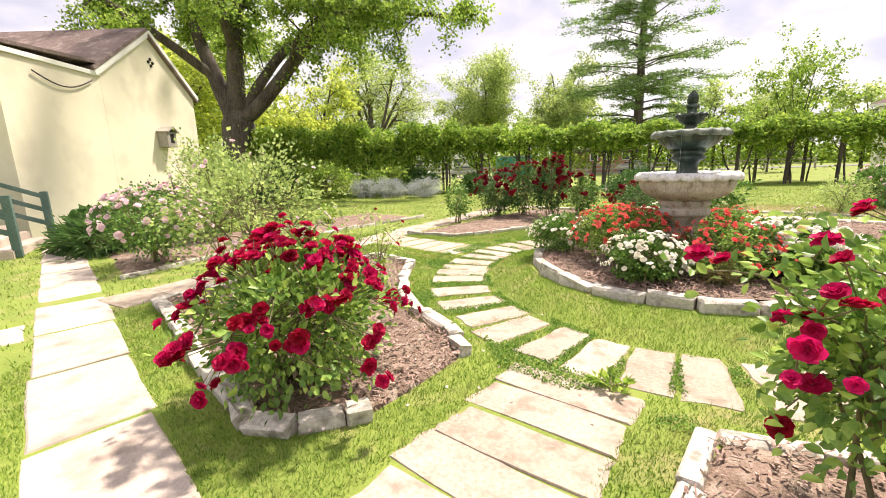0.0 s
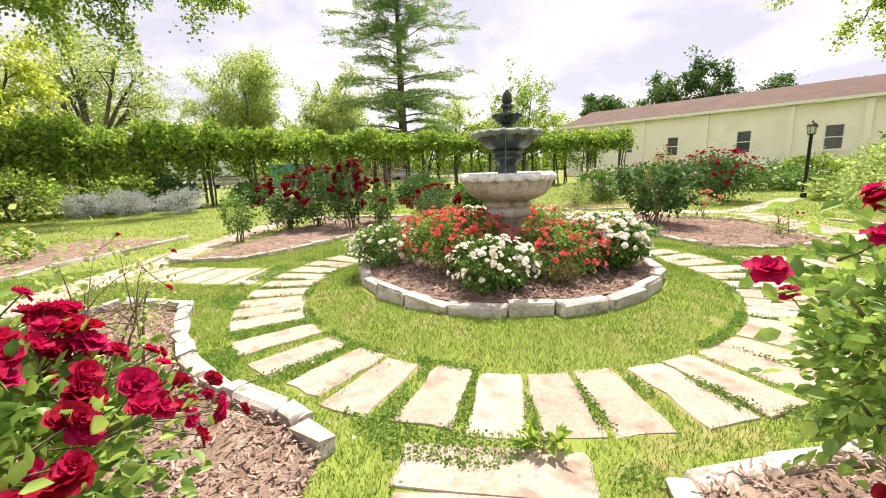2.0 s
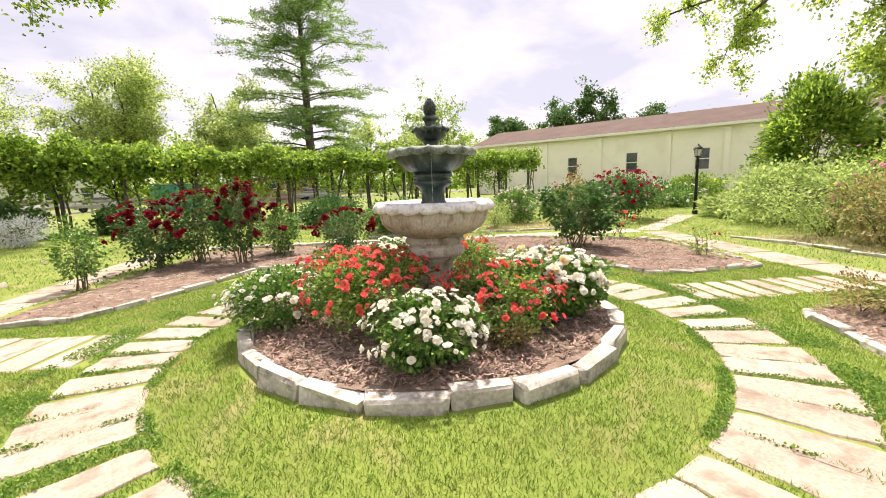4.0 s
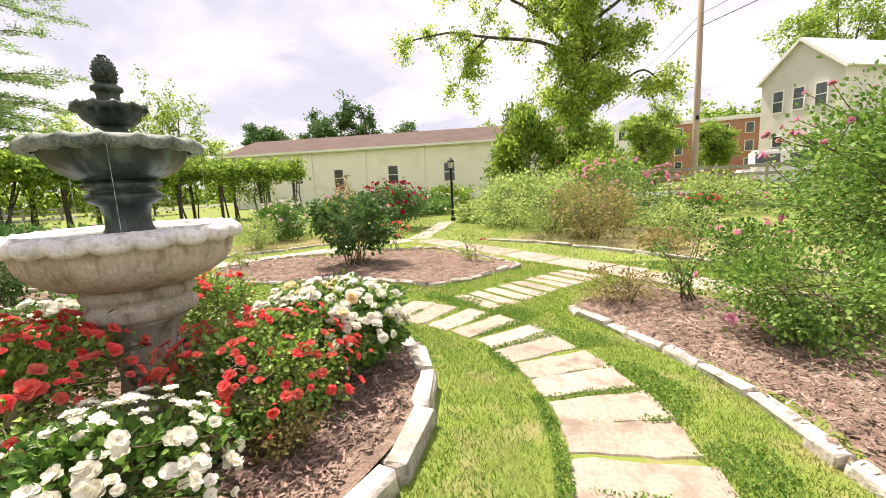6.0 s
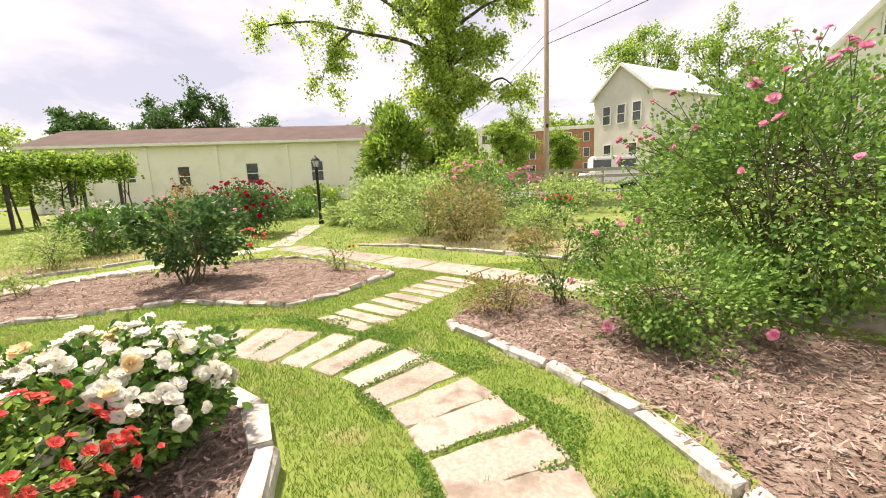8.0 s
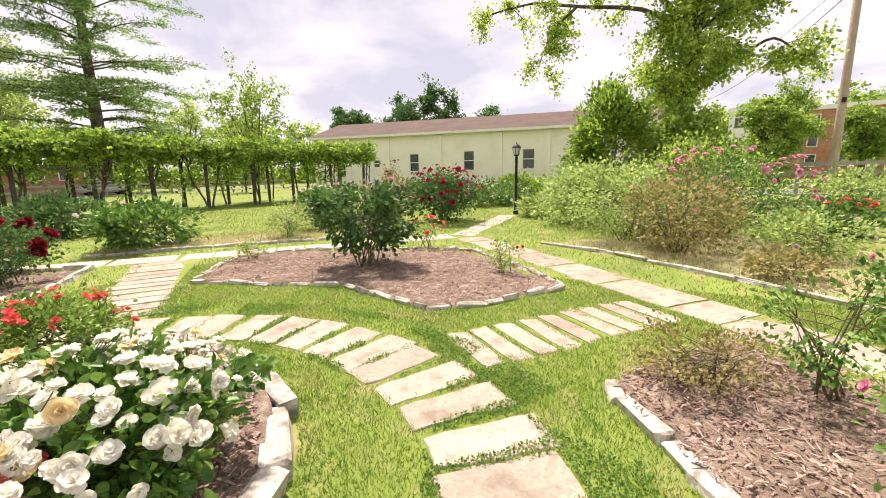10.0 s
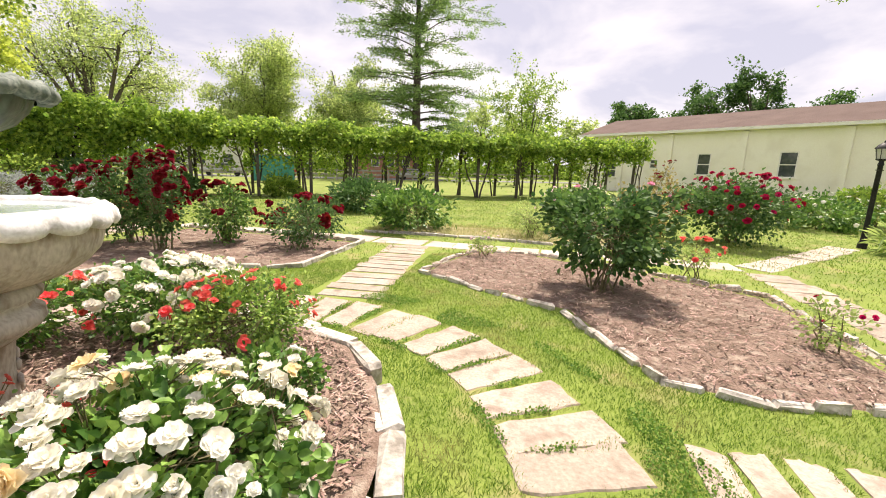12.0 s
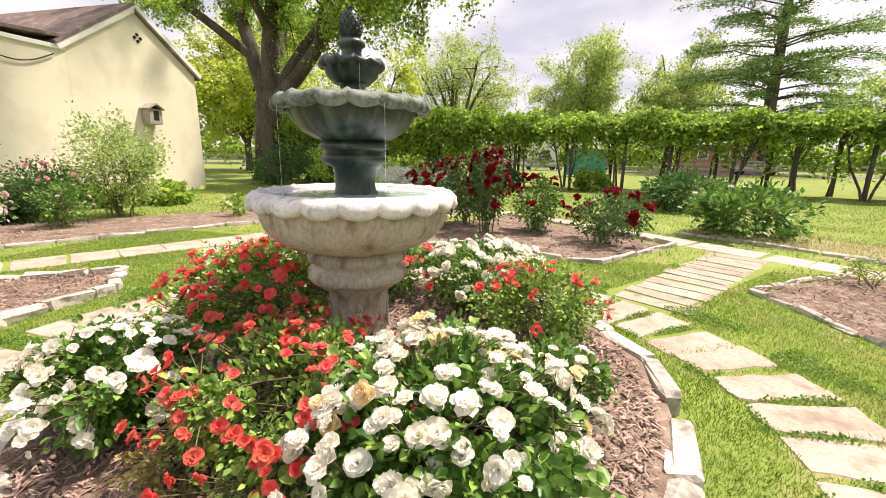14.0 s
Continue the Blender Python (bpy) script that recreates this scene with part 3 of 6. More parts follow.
# ---- fountain ----
def fountain():
    ob = thing("fountain", "three-tiered cast stone garden fountain, wet with algae, pine cone finial", "fountain", Matrix.Translation((3.32, 5.40, 0)))

    def lobed(n, rows, depth=0.035, lift=0.012):
        def w(a, i):
            if i in rows:
                s = abs(math.sin(a * n / 2))
                return 1 + depth * (s ** 0.6 - 0.5), -lift * (s ** 0.7)
            return 1.0, 0.0
        return w

    put("pedestal", lathe([(0.24, 0.20), (0.24, 0.27), (0.19, 0.30), (0.175, 0.45), (0.17, 0.65), (0.185, 0.78), (0.235, 0.815), (0.25, 0.835), (0.235, 0.85)], 40), M_FSTONE, ob)
    put("collar", lathe([(0.20, 0.835), (0.285, 0.85), (0.305, 0.88), (0.30, 0.92), (0.27, 0.94), (0.265, 0.96), (0.30, 0.985), (0.305, 1.01), (0.285, 1.04), (0.27, 1.05)], 48), M_FSTONE, ob)

    def flutes(a, i):
        if 1 <= i <= 6:
            return 1 + 0.022 * (abs(math.sin(a * 10)) ** 0.5 - 0.6), 0.0
        return 1.0, 0.0
    put("lower_bowl", lathe([(0.27, 1.04), (0.31, 1.055), (0.40, 1.085), (0.475, 1.13), (0.525, 1.19), (0.545, 1.25), (0.55, 1.31), (0.55, 1.34)], 160, flutes), M_FSTONE, ob)
    rim = lobed(20, (0, 1, 2, 3, 4), 0.034, 0.022)
    put("lower_rim", lathe([(0.552, 1.325), (0.59, 1.318), (0.607, 1.345), (0.60, 1.385), (0.575, 1.405), (0.535, 1.40), (0.505, 1.375), (0.46, 1.28), (0.30, 1.20)], 160,
        lambda a, i: rim(a, i) if i < 5 else (1.0, 0.0)), M_FRIM, ob, label="white limescale on the scalloped rim")
    put("water", lathe([(0.0, 1.376), (0.25, 1.376), (0.512, 1.376)], 48), M_WATER, ob, label="pale clear water in the lower bowl")
    put("stem", lathe([(0.15, 1.30), (0.145, 1.36), (0.12, 1.40), (0.115, 1.46), (0.13, 1.53), (0.175, 1.55), (0.195, 1.57), (0.19, 1.60), (0.165, 1.61), (0.165, 1.62), (0.20, 1.635), (0.205, 1.655), (0.17, 1.68)], 40), M_FWET, ob, label="dark wet stem green with algae")
    put("middle_bowl", lathe([(0.16, 1.675), (0.22, 1.69), (0.29, 1.73), (0.34, 1.79), (0.36, 1.84), (0.365, 1.87)], 128,
        lambda a, i: (1 + 0.025 * (abs(math.sin(a * 8)) ** 0.5 - 0.6), 0.0) if i > 0 else (1.0, 0.0)), M_FWET, ob)
    rim2 = lobed(16, (0, 1, 2, 3, 4), 0.06, 0.028)
    put("middle_rim", lathe([(0.37, 1.86), (0.42, 1.857), (0.442, 1.88), (0.435, 1.91), (0.41, 1.925), (0.37, 1.915), (0.33, 1.88), (0.15, 1.85), (0.0, 1.85)], 128,
        lambda a, i: rim2(a, i) if i < 5 else (1.0, 0.0)), M_FMID, ob, label="mossy scalloped rim")
    put("upper_stem", lathe([(0.09, 1.85), (0.085, 1.93), (0.07, 1.95), (0.07, 1.985), (0.10, 1.99)], 32), M_FWET, ob)
    rim3 = lobed(12, (4, 5, 6, 7), 0.08, 0.02)
    put("upper_bowl", lathe([(0.06, 1.985), (0.10, 1.995), (0.14, 2.03), (0.155, 2.07), (0.165, 2.085), (0.182, 2.10), (0.178, 2.125), (0.15, 2.125), (0.10, 2.10), (0.0, 2.10)], 96, rim3), M_FWET, ob)
    put("upper_neck", lathe([(0.07, 2.09), (0.06, 2.12), (0.055, 2.16), (0.06, 2.185), (0.078, 2.195), (0.078, 2.215), (0.06, 2.225), (0.045, 2.24)], 32), M_FWET, ob)
    bm = bmesh.new()
    rows = 9
    for i in range(rows):
        z = 2.235 + 0.148 * i / (rows - 1)
        s = i / (rows - 1)
        r = 0.066 * math.sin(math.pi * (0.22 + 0.74 * s)) ** 0.7
        n = 11
        for k in range(n):
            a = 2 * math.pi * (k + 0.5 * (i % 2)) / n
            g = bmesh.ops.create_cone(bm, segments=4, radius1=0.017, radius2=0.003, depth=0.024, cap_ends=True)
            d = Vector((math.cos(a), math.sin(a), 0.9 * s + 0.25))
            bmesh.ops.transform(bm, matrix=Matrix.Translation((r * math.cos(a) * 0.86, r * math.sin(a) * 0.86, z)) @ d.to_track_quat("Z", "Y").to_matrix().to_4x4(), verts=g["verts"])
    g = bmesh.ops.create_uvsphere(bm, u_segments=16, v_segments=10, radius=1.0)
    bmesh.ops.transform(bm, matrix=Matrix.Translation((0, 0, 2.305)) @ Matrix.Diagonal((0.058, 0.058, 0.078, 1)), verts=g["verts"])
    part("pine_cone_finial", bm, M_FWET, ob, "dark pine cone finial")
    for a, r, z0, z1 in ((-2.3, 0.425, 1.87, 1.36), (-0.75, 0.425, 1.87, 1.36), (1.6, 0.425, 1.87, 1.36), (-0.9, 0.18, 2.08, 1.92)):
        zs = np.linspace(z0, z1, 14)
        put("water_trickle", tubes([(np.stack([np.full(14, r * math.cos(a)), np.full(14, r * math.sin(a)), zs], 1), [0.0004 + 0.0009 * (k % 2) for k in range(14)])], 5), M_TRICKLE, ob)
    # carved leaves round the pedestal
    for k in range(4):
        bm = bmesh.new()
        for j in range(5):
            g = bmesh.ops.create_icosphere(bm, subdivisions=1, radius=1.0)
            s = 1 - 0.13 * j
            bmesh.ops.transform(bm, matrix=Matrix.Translation((0.178, 0.035 * math.sin(j * 2.2), 0.48 + 0.055 * j)) @ Matrix.Diagonal((0.014, 0.045 * s, 0.035, 1)), verts=g["verts"])
        part("carved_leaf", bm, M_FSTONE, ob, m=Matrix.Rotation(radians(90 * k + 20), 4, "Z"), smooth=True)
    return ob


M_FMID = mat("mossy_rim", (0.07, 0.10, 0.08), (0.28, 0.31, 0.27), (0.05, 0.075, 0.055), rough=0.7, big=5, fine=60, bump=0.6, dist=0.006)
fountain()


# ---- the cream outbuilding with its gable ----
def outbuilding():
    ob = thing("outbuilding", "cream rendered gabled outbuilding with an old dark roof", "building", Matrix.Translation((-10.1, 0, 0)))
    y0, ym, y1, ze, zr, deep = 13.45, 15.95, 18.3, 4.72, 6.5, 9.0
    bm = bmesh.new()
    prof = [(y0, 0), (y1, 0), (y1, ze), (ym, zr), (y0, ze)]
    f = bm.faces.new([bm.verts.new((0, a, b)) for a, b in prof])
    ext = bmesh.ops.extrude_face_region(bm, geom=[f])
    bmesh.ops.translate(bm, vec=(-deep, 0, 0), verts=[g for g in ext["geom"] if isinstance(g, bmesh.types.BMVert)])
    bmesh.ops.recalc_face_normals(bm, faces=bm.faces[:])
    part("wall", bm, M_WALL, ob)
    # lower side wing that runs on towards the steps
    box_part("side_wall", M_WALL, ob, (-deep, 10.3, 0, -0.003, 13.448, 4.6), 0)
    for a, b, za, zb in ((y0 - 0.25, ym, ze - 0.1, zr), (y1 + 0.25, ym, ze - 0.12, zr)):
        d = Vector((0, b - a, zb - za))
        length = d.length
        t = math.atan2(zb - za, b - a)
        m = Matrix.Translation((0, a, za)) @ Matrix.Rotation(t, 4, "X")
        box_part("roof", M_ROOF2, ob, (-deep - 0.2, 0, 0.06, 0.12, length, 0.16), 0.01, m)
        box_part("verge_board", M_WHITE, ob, (0.0, 0, -0.12, 0.09, length, 0.055), 0.01, m)
    box_part("roof", M_ROOF2, ob, (-deep - 0.2, 0, 0.02, 0.08, 4.3, 0.12), 0.01, Matrix.Translation((0, 9.1, 4.60)) @ Matrix.Rotation(0.06, 4, "X"))
    box_part("eaves_board", M_WHITE, ob, (0.0, 9.05, 4.53, 0.05, 13.44, 4.66), 0.01)
    box_part("chimney", M_WALL, ob, (-4.6, 11.2, 5.2, -2.6, 12.9, 9.0), 0.03)
    for dy, dz in ((0.0, 0.11), (0.11, 0.0), (-0.11, 0.0), (0.0, -0.11)):
        bm = bmesh.new()
        bmesh.ops.create_cone(bm, segments=12, radius1=0.055, radius2=0.055, depth=0.05, cap_ends=True)
        part("vent_hole", bm, M_IRON, ob, m=Matrix.Translation((0.005, 15.93 + dy, 5.5 + dz)) @ Matrix.Rotation(radians(90), 4, "Y"))
    s = np.linspace(0, 1, 12)
    cable = np.stack([np.full(12, 0.05), 11.2 + 1.9 * s, 4.25 + 0.12 * s - 0.3 * np.sin(s * math.pi)], 1)
    put("cable", tubes([(cable, [0.018] * 12)], 6), M_IRON, ob)
    return ob


outbuilding()


def bird_house():
    ob = thing("bird_house", "small grey weathered wooden bird house on the cream wall", "bird house", Matrix.Translation((-10.04, 15.95, 2.55)))
    box_part("body", M_GREYWOOD, ob, (-0.04, -0.27, 0.0, 0.30, 0.27, 0.55), 0.01)
    for sgn in (-1, 1):
        box_part("roof", M_GREYWOOD, ob, (-0.05, 0, -0.02, 0.40, 0.38, 0.03), 0.005, Matrix.Translation((0, 0, 0.72)) @ (Matrix.Rotation(radians(-30), 4, "X") if sgn > 0 else Matrix.Rotation(radians(180), 4, "Z") @ Matrix.Translation((-0.35, 0, 0)) @ Matrix.Rotation(radians(-30), 4, "X")))
    box_part("opening", M_IRON, ob, (0.28, -0.09, 0.14, 0.305, 0.13, 0.48), 0.004)
    return ob


bird_house()


# ---- the long hall ----
def hall():
    ax, ay, bx, by = 38.9, 37.6, 43.7, 9.5
    turn = math.atan2(by - ay, bx - ax)
    ob = thing("hall", "long single-storey painted block hall with a brown shingle roof", "building", Matrix.Translation((ax, ay, 0)) @ Matrix.Rotation(turn, 4, "Z"))
    length = 35.5
    wins = [(11.5, 12.6, 1.85, 3.7, 1), (17.35, 18.5, 1.85, 3.8, 1), (23.2, 24.4, 1.85, 3.8, 1), (7.3, 8.1, 2.35, 3.2, 1), (2.7, 3.9, 1.4, 2.9, 1), (29.4, 30.6, 1.85, 3.8, 1)]
    xs = sorted(wins)
    cur = 0.0
    for w0, w1, z0, z1, _ in xs:
        box_part("wall", M_HALL, ob, (cur, 0.0, 0, w0, 0.3, 5.7), 0)
        box_part("wall", M_HALL, ob, (w0, 0.0, 0, w1, 0.3, z0), 0)
        box_part("wall", M_HALL, ob, (w0, 0.0, z1, w1, 0.3, 5.7), 0)
        cur = w1
    box_part("wall", M_HALL, ob, (cur, 0.0, 0, length, 0.3, 5.7), 0)
    bm = bmesh.new()
    f = bm.faces.new([bm.verts.new((0.0, a, b)) for a, b in ((0.3, 0), (12, 0), (12, 5.7), (6.15, 7.6), (0.3, 5.7))])
    bmesh.ops.recalc_face_normals(bm, faces=bm.faces[:])
    ext = bmesh.ops.extrude_face_region(bm, geom=[f])
    bmesh.ops.translate(bm, vec=(0.3, 0, 0), verts=[g for g in ext["geom"] if isinstance(g, bmesh.types.BMVert)])
    bmesh.ops.recalc_face_normals(bm, faces=bm.faces[:])
    part("gable_wall", bm, M_HALL, ob)
    box_part("back_wall", M_HALL, ob, (0.3, 11.7, 0, length, 12, 5.7), 0)
    for x in (0.25, 4.4, 9.1, 14.9, 21.1, 25.6, 32.5):
        box_part("pilaster", M_HALL, ob, (x - 0.22, -0.22, 0, x + 0.22, -0.004, 5.45), 0.02)
    for w0, w1, z0, z1, _ in xs:
        win = thing("window", "", "window")
        for k in ("label", "category"):
            if k in win:
                del win[k]
        win.parent = ob
        box_part("pane", M_GLASS, win, (w0, 0.10, z0, w1, 0.12, z1), 0)
        for d in ((w0, 0.02, z0, w0 + 0.08, 0.14, z1), (w1 - 0.08, 0.02, z0, w1, 0.14, z1), (w0 + 0.08, 0.02, z1 - 0.08, w1 - 0.08, 0.14, z1), (w0 + 0.08, 0.02, z0, w1 - 0.08, 0.14, z0 + 0.08), (w0 + 0.08, 0.05, (z0 + z1) / 2 - 0.04, w1 - 0.08, 0.13, (z0 + z1) / 2 + 0.04)):
            box_part("frame", M_WHITE, win, d, 0)
        box_part("sill", M_HALL, win, (w0 - 0.1, -0.1, z0 - 0.1, w1 + 0.1, -0.003, z0), 0.01)
    t = math.atan2(7.6 - 5.7, 6.15)
    slope = math.hypot(6.6, 2.05)
    box_part("roof", M_ROOF, ob, (-0.5, 0, 0, length + 0.5, slope, 0.12), 0.01, Matrix.Translation((0, -0.45, 5.64)) @ Matrix.Rotation(t, 4, "X"))
    box_part("roof", M_ROOF, ob, (-0.5, -slope, 0, length + 0.5, 0, 0.12), 0.01, Matrix.Translation((0, 12.75, 5.64)) @ Matrix.Rotation(-t, 4, "X"))
    box_part("fascia", M_WHITE, ob, (-0.5, -0.55, 5.5, length + 0.5, -0.46, 5.74), 0.01)
    return ob


hall()


# ---- pergola and its vine ----
def pergola():
    ob = thing("pergola", "long dark timber pergola overgrown with leafy vine", "pergola")
    rng = np.random.default_rng(21)
    x0, x1 = -11.5, 27.0

    def yy(x):
        return 25.2 - 0.06 * max(0, x - 10) - 0.0105 * max(0, x - 10) ** 2
    xs = [x0 + 2.4 * k for k in range(17)]
    for row in (0.0, 2.2):
        for x in xs:
            y = yy(x) + row
            box_part("post", M_POST, ob, (-0.07, -0.07, -0.1, 0.07, 0.07, 2.75), 0.015, Matrix.Translation((x + rng.normal(0, 0.12), y, 0)) @ Matrix.Rotation(rng.normal(0, 0.02), 4, "X"))
        for a, b in zip(xs, xs[1:]):
            m = Matrix.Translation((a, yy(a) + row, 2.7)) @ Matrix.Rotation(math.atan2(yy(b) - yy(a), b - a), 4, "Z")
            box_part("beam", M_POST, ob, (0, -0.05, 0, 2.4, 0.05, 0.16), 0.01, m)
    for k in range(33):
        x = x0 + 1.2 * k
        box_part("rafter", M_POST, ob, (x - 0.04, yy(x) - 0.35, 2.87, x + 0.04, yy(x) + 2.55, 2.99), 0.01)
    vine = thing("vine", "bright green leafy vine covering the pergola", "climbing plant")
    def hum(a, b, c):
        return np.array([noise.noise(Vector((p, q, c))) for p, q in zip(a, b)])
    # the leafy roof, in humps with thin places
    n = 90000
    x = rng.uniform(x0 - 0.6, x1 + 0.5, n)
    row = rng.random(n)
    lump = hum(x * 0.5, row * 0.9, 5.0) + 0.7 * hum(x * 1.5, row * 2.0, 9.0)
    keep = rng.random(n) < 0.75 + 0.8 * lump
    x, row, lump = x[keep], row[keep], lump[keep]
    yv = np.array([yy(a) for a in x])
    z = 2.88 + (0.6 + 0.5 * lump + 0.45 * np.clip((7 - x) / 9, 0, 1)) * rng.random(len(x)) + 0.16 * lump
    C = [np.stack([x, yv - 0.5 + 3.2 * row, z], 1)]
    # shoots that rise above it and strands that hang from its front
    for k in range(300):
        a = rng.uniform(x0, x1)
        foot = np.array([a, yy(a) - 0.4 + 2.8 * rng.random(), 3.1])
        tip = foot + np.array([rng.normal(0, 0.45), rng.normal(0, 0.35), rng.uniform(0.25, 0.85)])
        m = 26
        C.append(foot + (tip - foot) * rng.random((m, 1)) + rng.normal(size=(m, 3)) * 0.08)
    for k in range(900):
        a = rng.uniform(x0, x1)
        dense = min(1.0, max(0.0, (4.5 - a) / 8))
        if rng.random() < 0.25 + 0.9 * noise.noise(Vector((a * 0.7, 0, 2))) * (1 - dense):
            continue
        drop = rng.uniform(0.25, 0.95) + dense * rng.uniform(0.1, 1.6)
        foot = np.array([a, yy(a) - 0.45 + rng.normal(0, 0.15), 3.15])
        tip = foot + np.array([rng.normal(0, 0.3), rng.normal(-0.05, 0.12), -drop])
        m = int(28 + 40 * drop)
        C.append(foot + (tip - foot) * rng.random((m, 1)) + rng.normal(size=(m, 3)) * np.array([0.12, 0.09, 0.08]))
    for k in range(230):
        a = rng.uniform(x0, x1)
        mid = np.array([a, yy(a) + rng.uniform(-0.2, 2.4), rng.uniform(1.2, 2.7)])
        m = int(rng.integers(30, 70))
        C.append(mid + rng.normal(size=(m, 3)) * np.array([0.3, 0.22, 0.28]) * rng.uniform(0.6, 1.4))
    c = np.concatenate(C)
    d = rng.normal(size=c.shape) + np.array([0, -0.3, -0.2])
    lv = put("leaves", leaf_mesh(rng, c, d, 0.15 * (0.6 + 0.8 * rng.random(len(c))), 0.42), L_VINE, vine)
    lv["kind"] = "stuff"
    for x in xs:
        for row in (0.0, 2.2):
            for k in range(1 if row else 2):
                base = np.array([x + rng.normal(0, 0.2), yy(x) + row + rng.normal(0, 0.15), -0.05])
                tip = base + np.array([rng.normal(0, 0.45), rng.normal(0, 0.25), 3.0])
                path, rad = limb_path(rng, base, tip, 0.055, 0.025, 0.05, 8)
                arms = [(path, rad)]
                for q in range(3):
                    f = 3 + int(rng.integers(4))
                    arms.append(limb_path(rng, path[f], path[f] + np.array([rng.normal(0, 0.7), rng.normal(0, 0.2), 2.9 - path[f][2]]), rad[f] * 0.7, 0.012, -0.08, 6))
                put("stem", tubes(arms, 6), M_BARK, vine)
    return ob


pergola()


# ---- lamp post ----
def lamp_post():
    ob = thing("street_lamp", "black iron garden lamp post with a lantern", "lamp", Matrix.Translation((18.6, 7.45, 0)))
    put("post", lathe([(0.10, 0.0), (0.10, 0.12), (0.07, 0.18), (0.055, 0.5), (0.05, 2.05), (0.065, 2.08), (0.05, 2.12), (0.045, 2.18)], 20), M_IRON, ob)
    put("lantern_base", lathe([(0.05, 2.17), (0.12, 2.20), (0.12, 2.22)], 6), M_IRON, ob)
    put("glass", lathe([(0.10, 2.22), (0.145, 2.47)], 6), M_LAMPGLASS, ob, label="frosted lantern glass")
    put("cap", lathe([(0.18, 2.46), (0.17, 2.49), (0.09, 2.58), (0.03, 2.61), (0.03, 2.64), (0.0, 2.68)], 6), M_IRON, ob)
    put("crossbar", tubes([(np.array([[-0.22, 0.0, 1.95], [0.0, 0.0, 1.95], [0.22, 0.0, 1.95]]), [0.012] * 3)], 8), M_IRON, ob)
    for k in range(6):
        a = k * math.pi / 3
        put("lantern_bar", tubes([(np.array([[0.102 * math.cos(a), 0.102 * math.sin(a), 2.22], [0.148 * math.cos(a), 0.148 * math.sin(a), 2.47]]), [0.008, 0.008])], 5), M_IRON, ob)
    return ob


lamp_post()


# ---- steps and rail by the outbuilding ----
def steps():
    ob = thing("garden_steps", "weathered stone steps with a green wooden handrail", "steps", Matrix.Translation((-9.2, 9.6, 0)) @ Matrix.Rotation(radians(118), 4, "Z"))
    for k in range(4):
        box_part("step", M_CONC, ob, (-1.6, 0.32 * k, -0.05, 0.6, 0.32 * k + 0.36, 0.17 * (k + 1)), 0.02)
    for x in (0.62, -1.5):
        box_part("post", M_GREENRAIL, ob, (x, -0.10, 0, x + 0.12, 0.04, 1.25), 0.01)
        box_part("post", M_GREENRAIL, ob, (x, 1.30, 0.6, x + 0.12, 1.42, 1.9), 0.01)
        for z in (1.08, 0.75, 0.42):
            box_part("rail", M_GREENRAIL, ob, (x + 0.02, 0, 0, x + 0.10, 1.55, 0.10), 0.01, Matrix.Translation((0, 0, z)) @ Matrix.Rotation(math.atan2(0.62, 1.4), 4, "X"))
    return ob


steps()


# ---- trees ----
FORK = (0.2, 0.0, 4.2)
limbed_tree("oak_tree", "large old oak with a thick forked trunk and spring leaves", (-11.7, 25.1),
            ([(0, 0, -0.2), (0.02, 0, 0.5), (0.05, 0, 1.8), (0.15, 0, 3.2), (0.25, 0, 4.3), (0.3, 0, 5.0)], [1.25, 1.0, 0.9, 0.86, 0.9, 0.6]),
            [([FORK, (-0.9, 0.2, 7.0), (-1.6, 0.5, 9.2), (-2.2, 0.9, 11.6), (-3.3, 1.4, 15.0)], 0.52, 0.12, 0.5),
             ([FORK, (0.5, -0.1, 8.2), (1.2, -0.3, 11.0), (1.7, -0.6, 15.0)], 0.56, 0.14, 0.55),
             ([FORK, (1.9, -0.1, 5.4), (4.1, -0.3, 7.6), (5.8, -0.6, 9.2), (7.8, -1.1, 9.7), (10.4, -1.6, 9.4), (13.3, -1.9, 8.9)], 0.46, 0.05, 0.42),
             ([FORK, (1.4, 0.3, 6.4), (2.9, 0.5, 8.2), (4.3, 0.9, 9.3), (6.2, 1.4, 10.5), (9.5, 1.9, 12.2)], 0.36, 0.06, 0.5),
             ([(0.5, -0.1, 8.2), (1.5, -3.0, 9.6), (2.6, -6.5, 12.0), (4.5, -9.5, 13.8)], 0.26, 0.07, 0.35),
             ([FORK, (-0.6, 2.6, 8.0), (-2.0, 6.0, 11.0), (-4.0, 9.5, 13.0)], 0.34, 0.08, 0.4),
             ([(-0.9, 0.2, 7.0), (-4.5, -2.0, 10.2), (-8.5, -4.5, 12.6)], 0.28, 0.07, 0.35),
             ([(1.2, -0.3, 11.0), (4.5, -1.2, 12.6), (8.0, -2.0, 12.4), (11.0, -2.6, 11.4)], 0.24, 0.05, 0.3),
             ([(3.6, -0.3, 7.1), (4.6, -1.6, 8.4), (6.4, -3.0, 9.0), (8.6, -4.0, 8.6)], 0.15, 0.03, 0.4)],
            11, L_TREE, subs=15, twigs=6, reach=2.9, per=86, leaf_size=0.155, cluster=0.27)
tree("maple_tree", "bright yellow-green maple in full spring leaf", (-22.0, 36.0), 15, 0.3, 2.5, (7.5, 7.5, 6.5), 12, L_YELLOW, limbs=8, subs=7, twigs=6, per=70, leaf_size=0.26, cluster=0.36)
tree("maple_tree", "bright yellow-green maple in full spring leaf", (-12.5, 41.0), 13, 0.3, 2.0, (6.2, 6.5, 5.5), 13, L_YELLOW, limbs=8, subs=7, twigs=6, per=60, leaf_size=0.26, cluster=0.34)
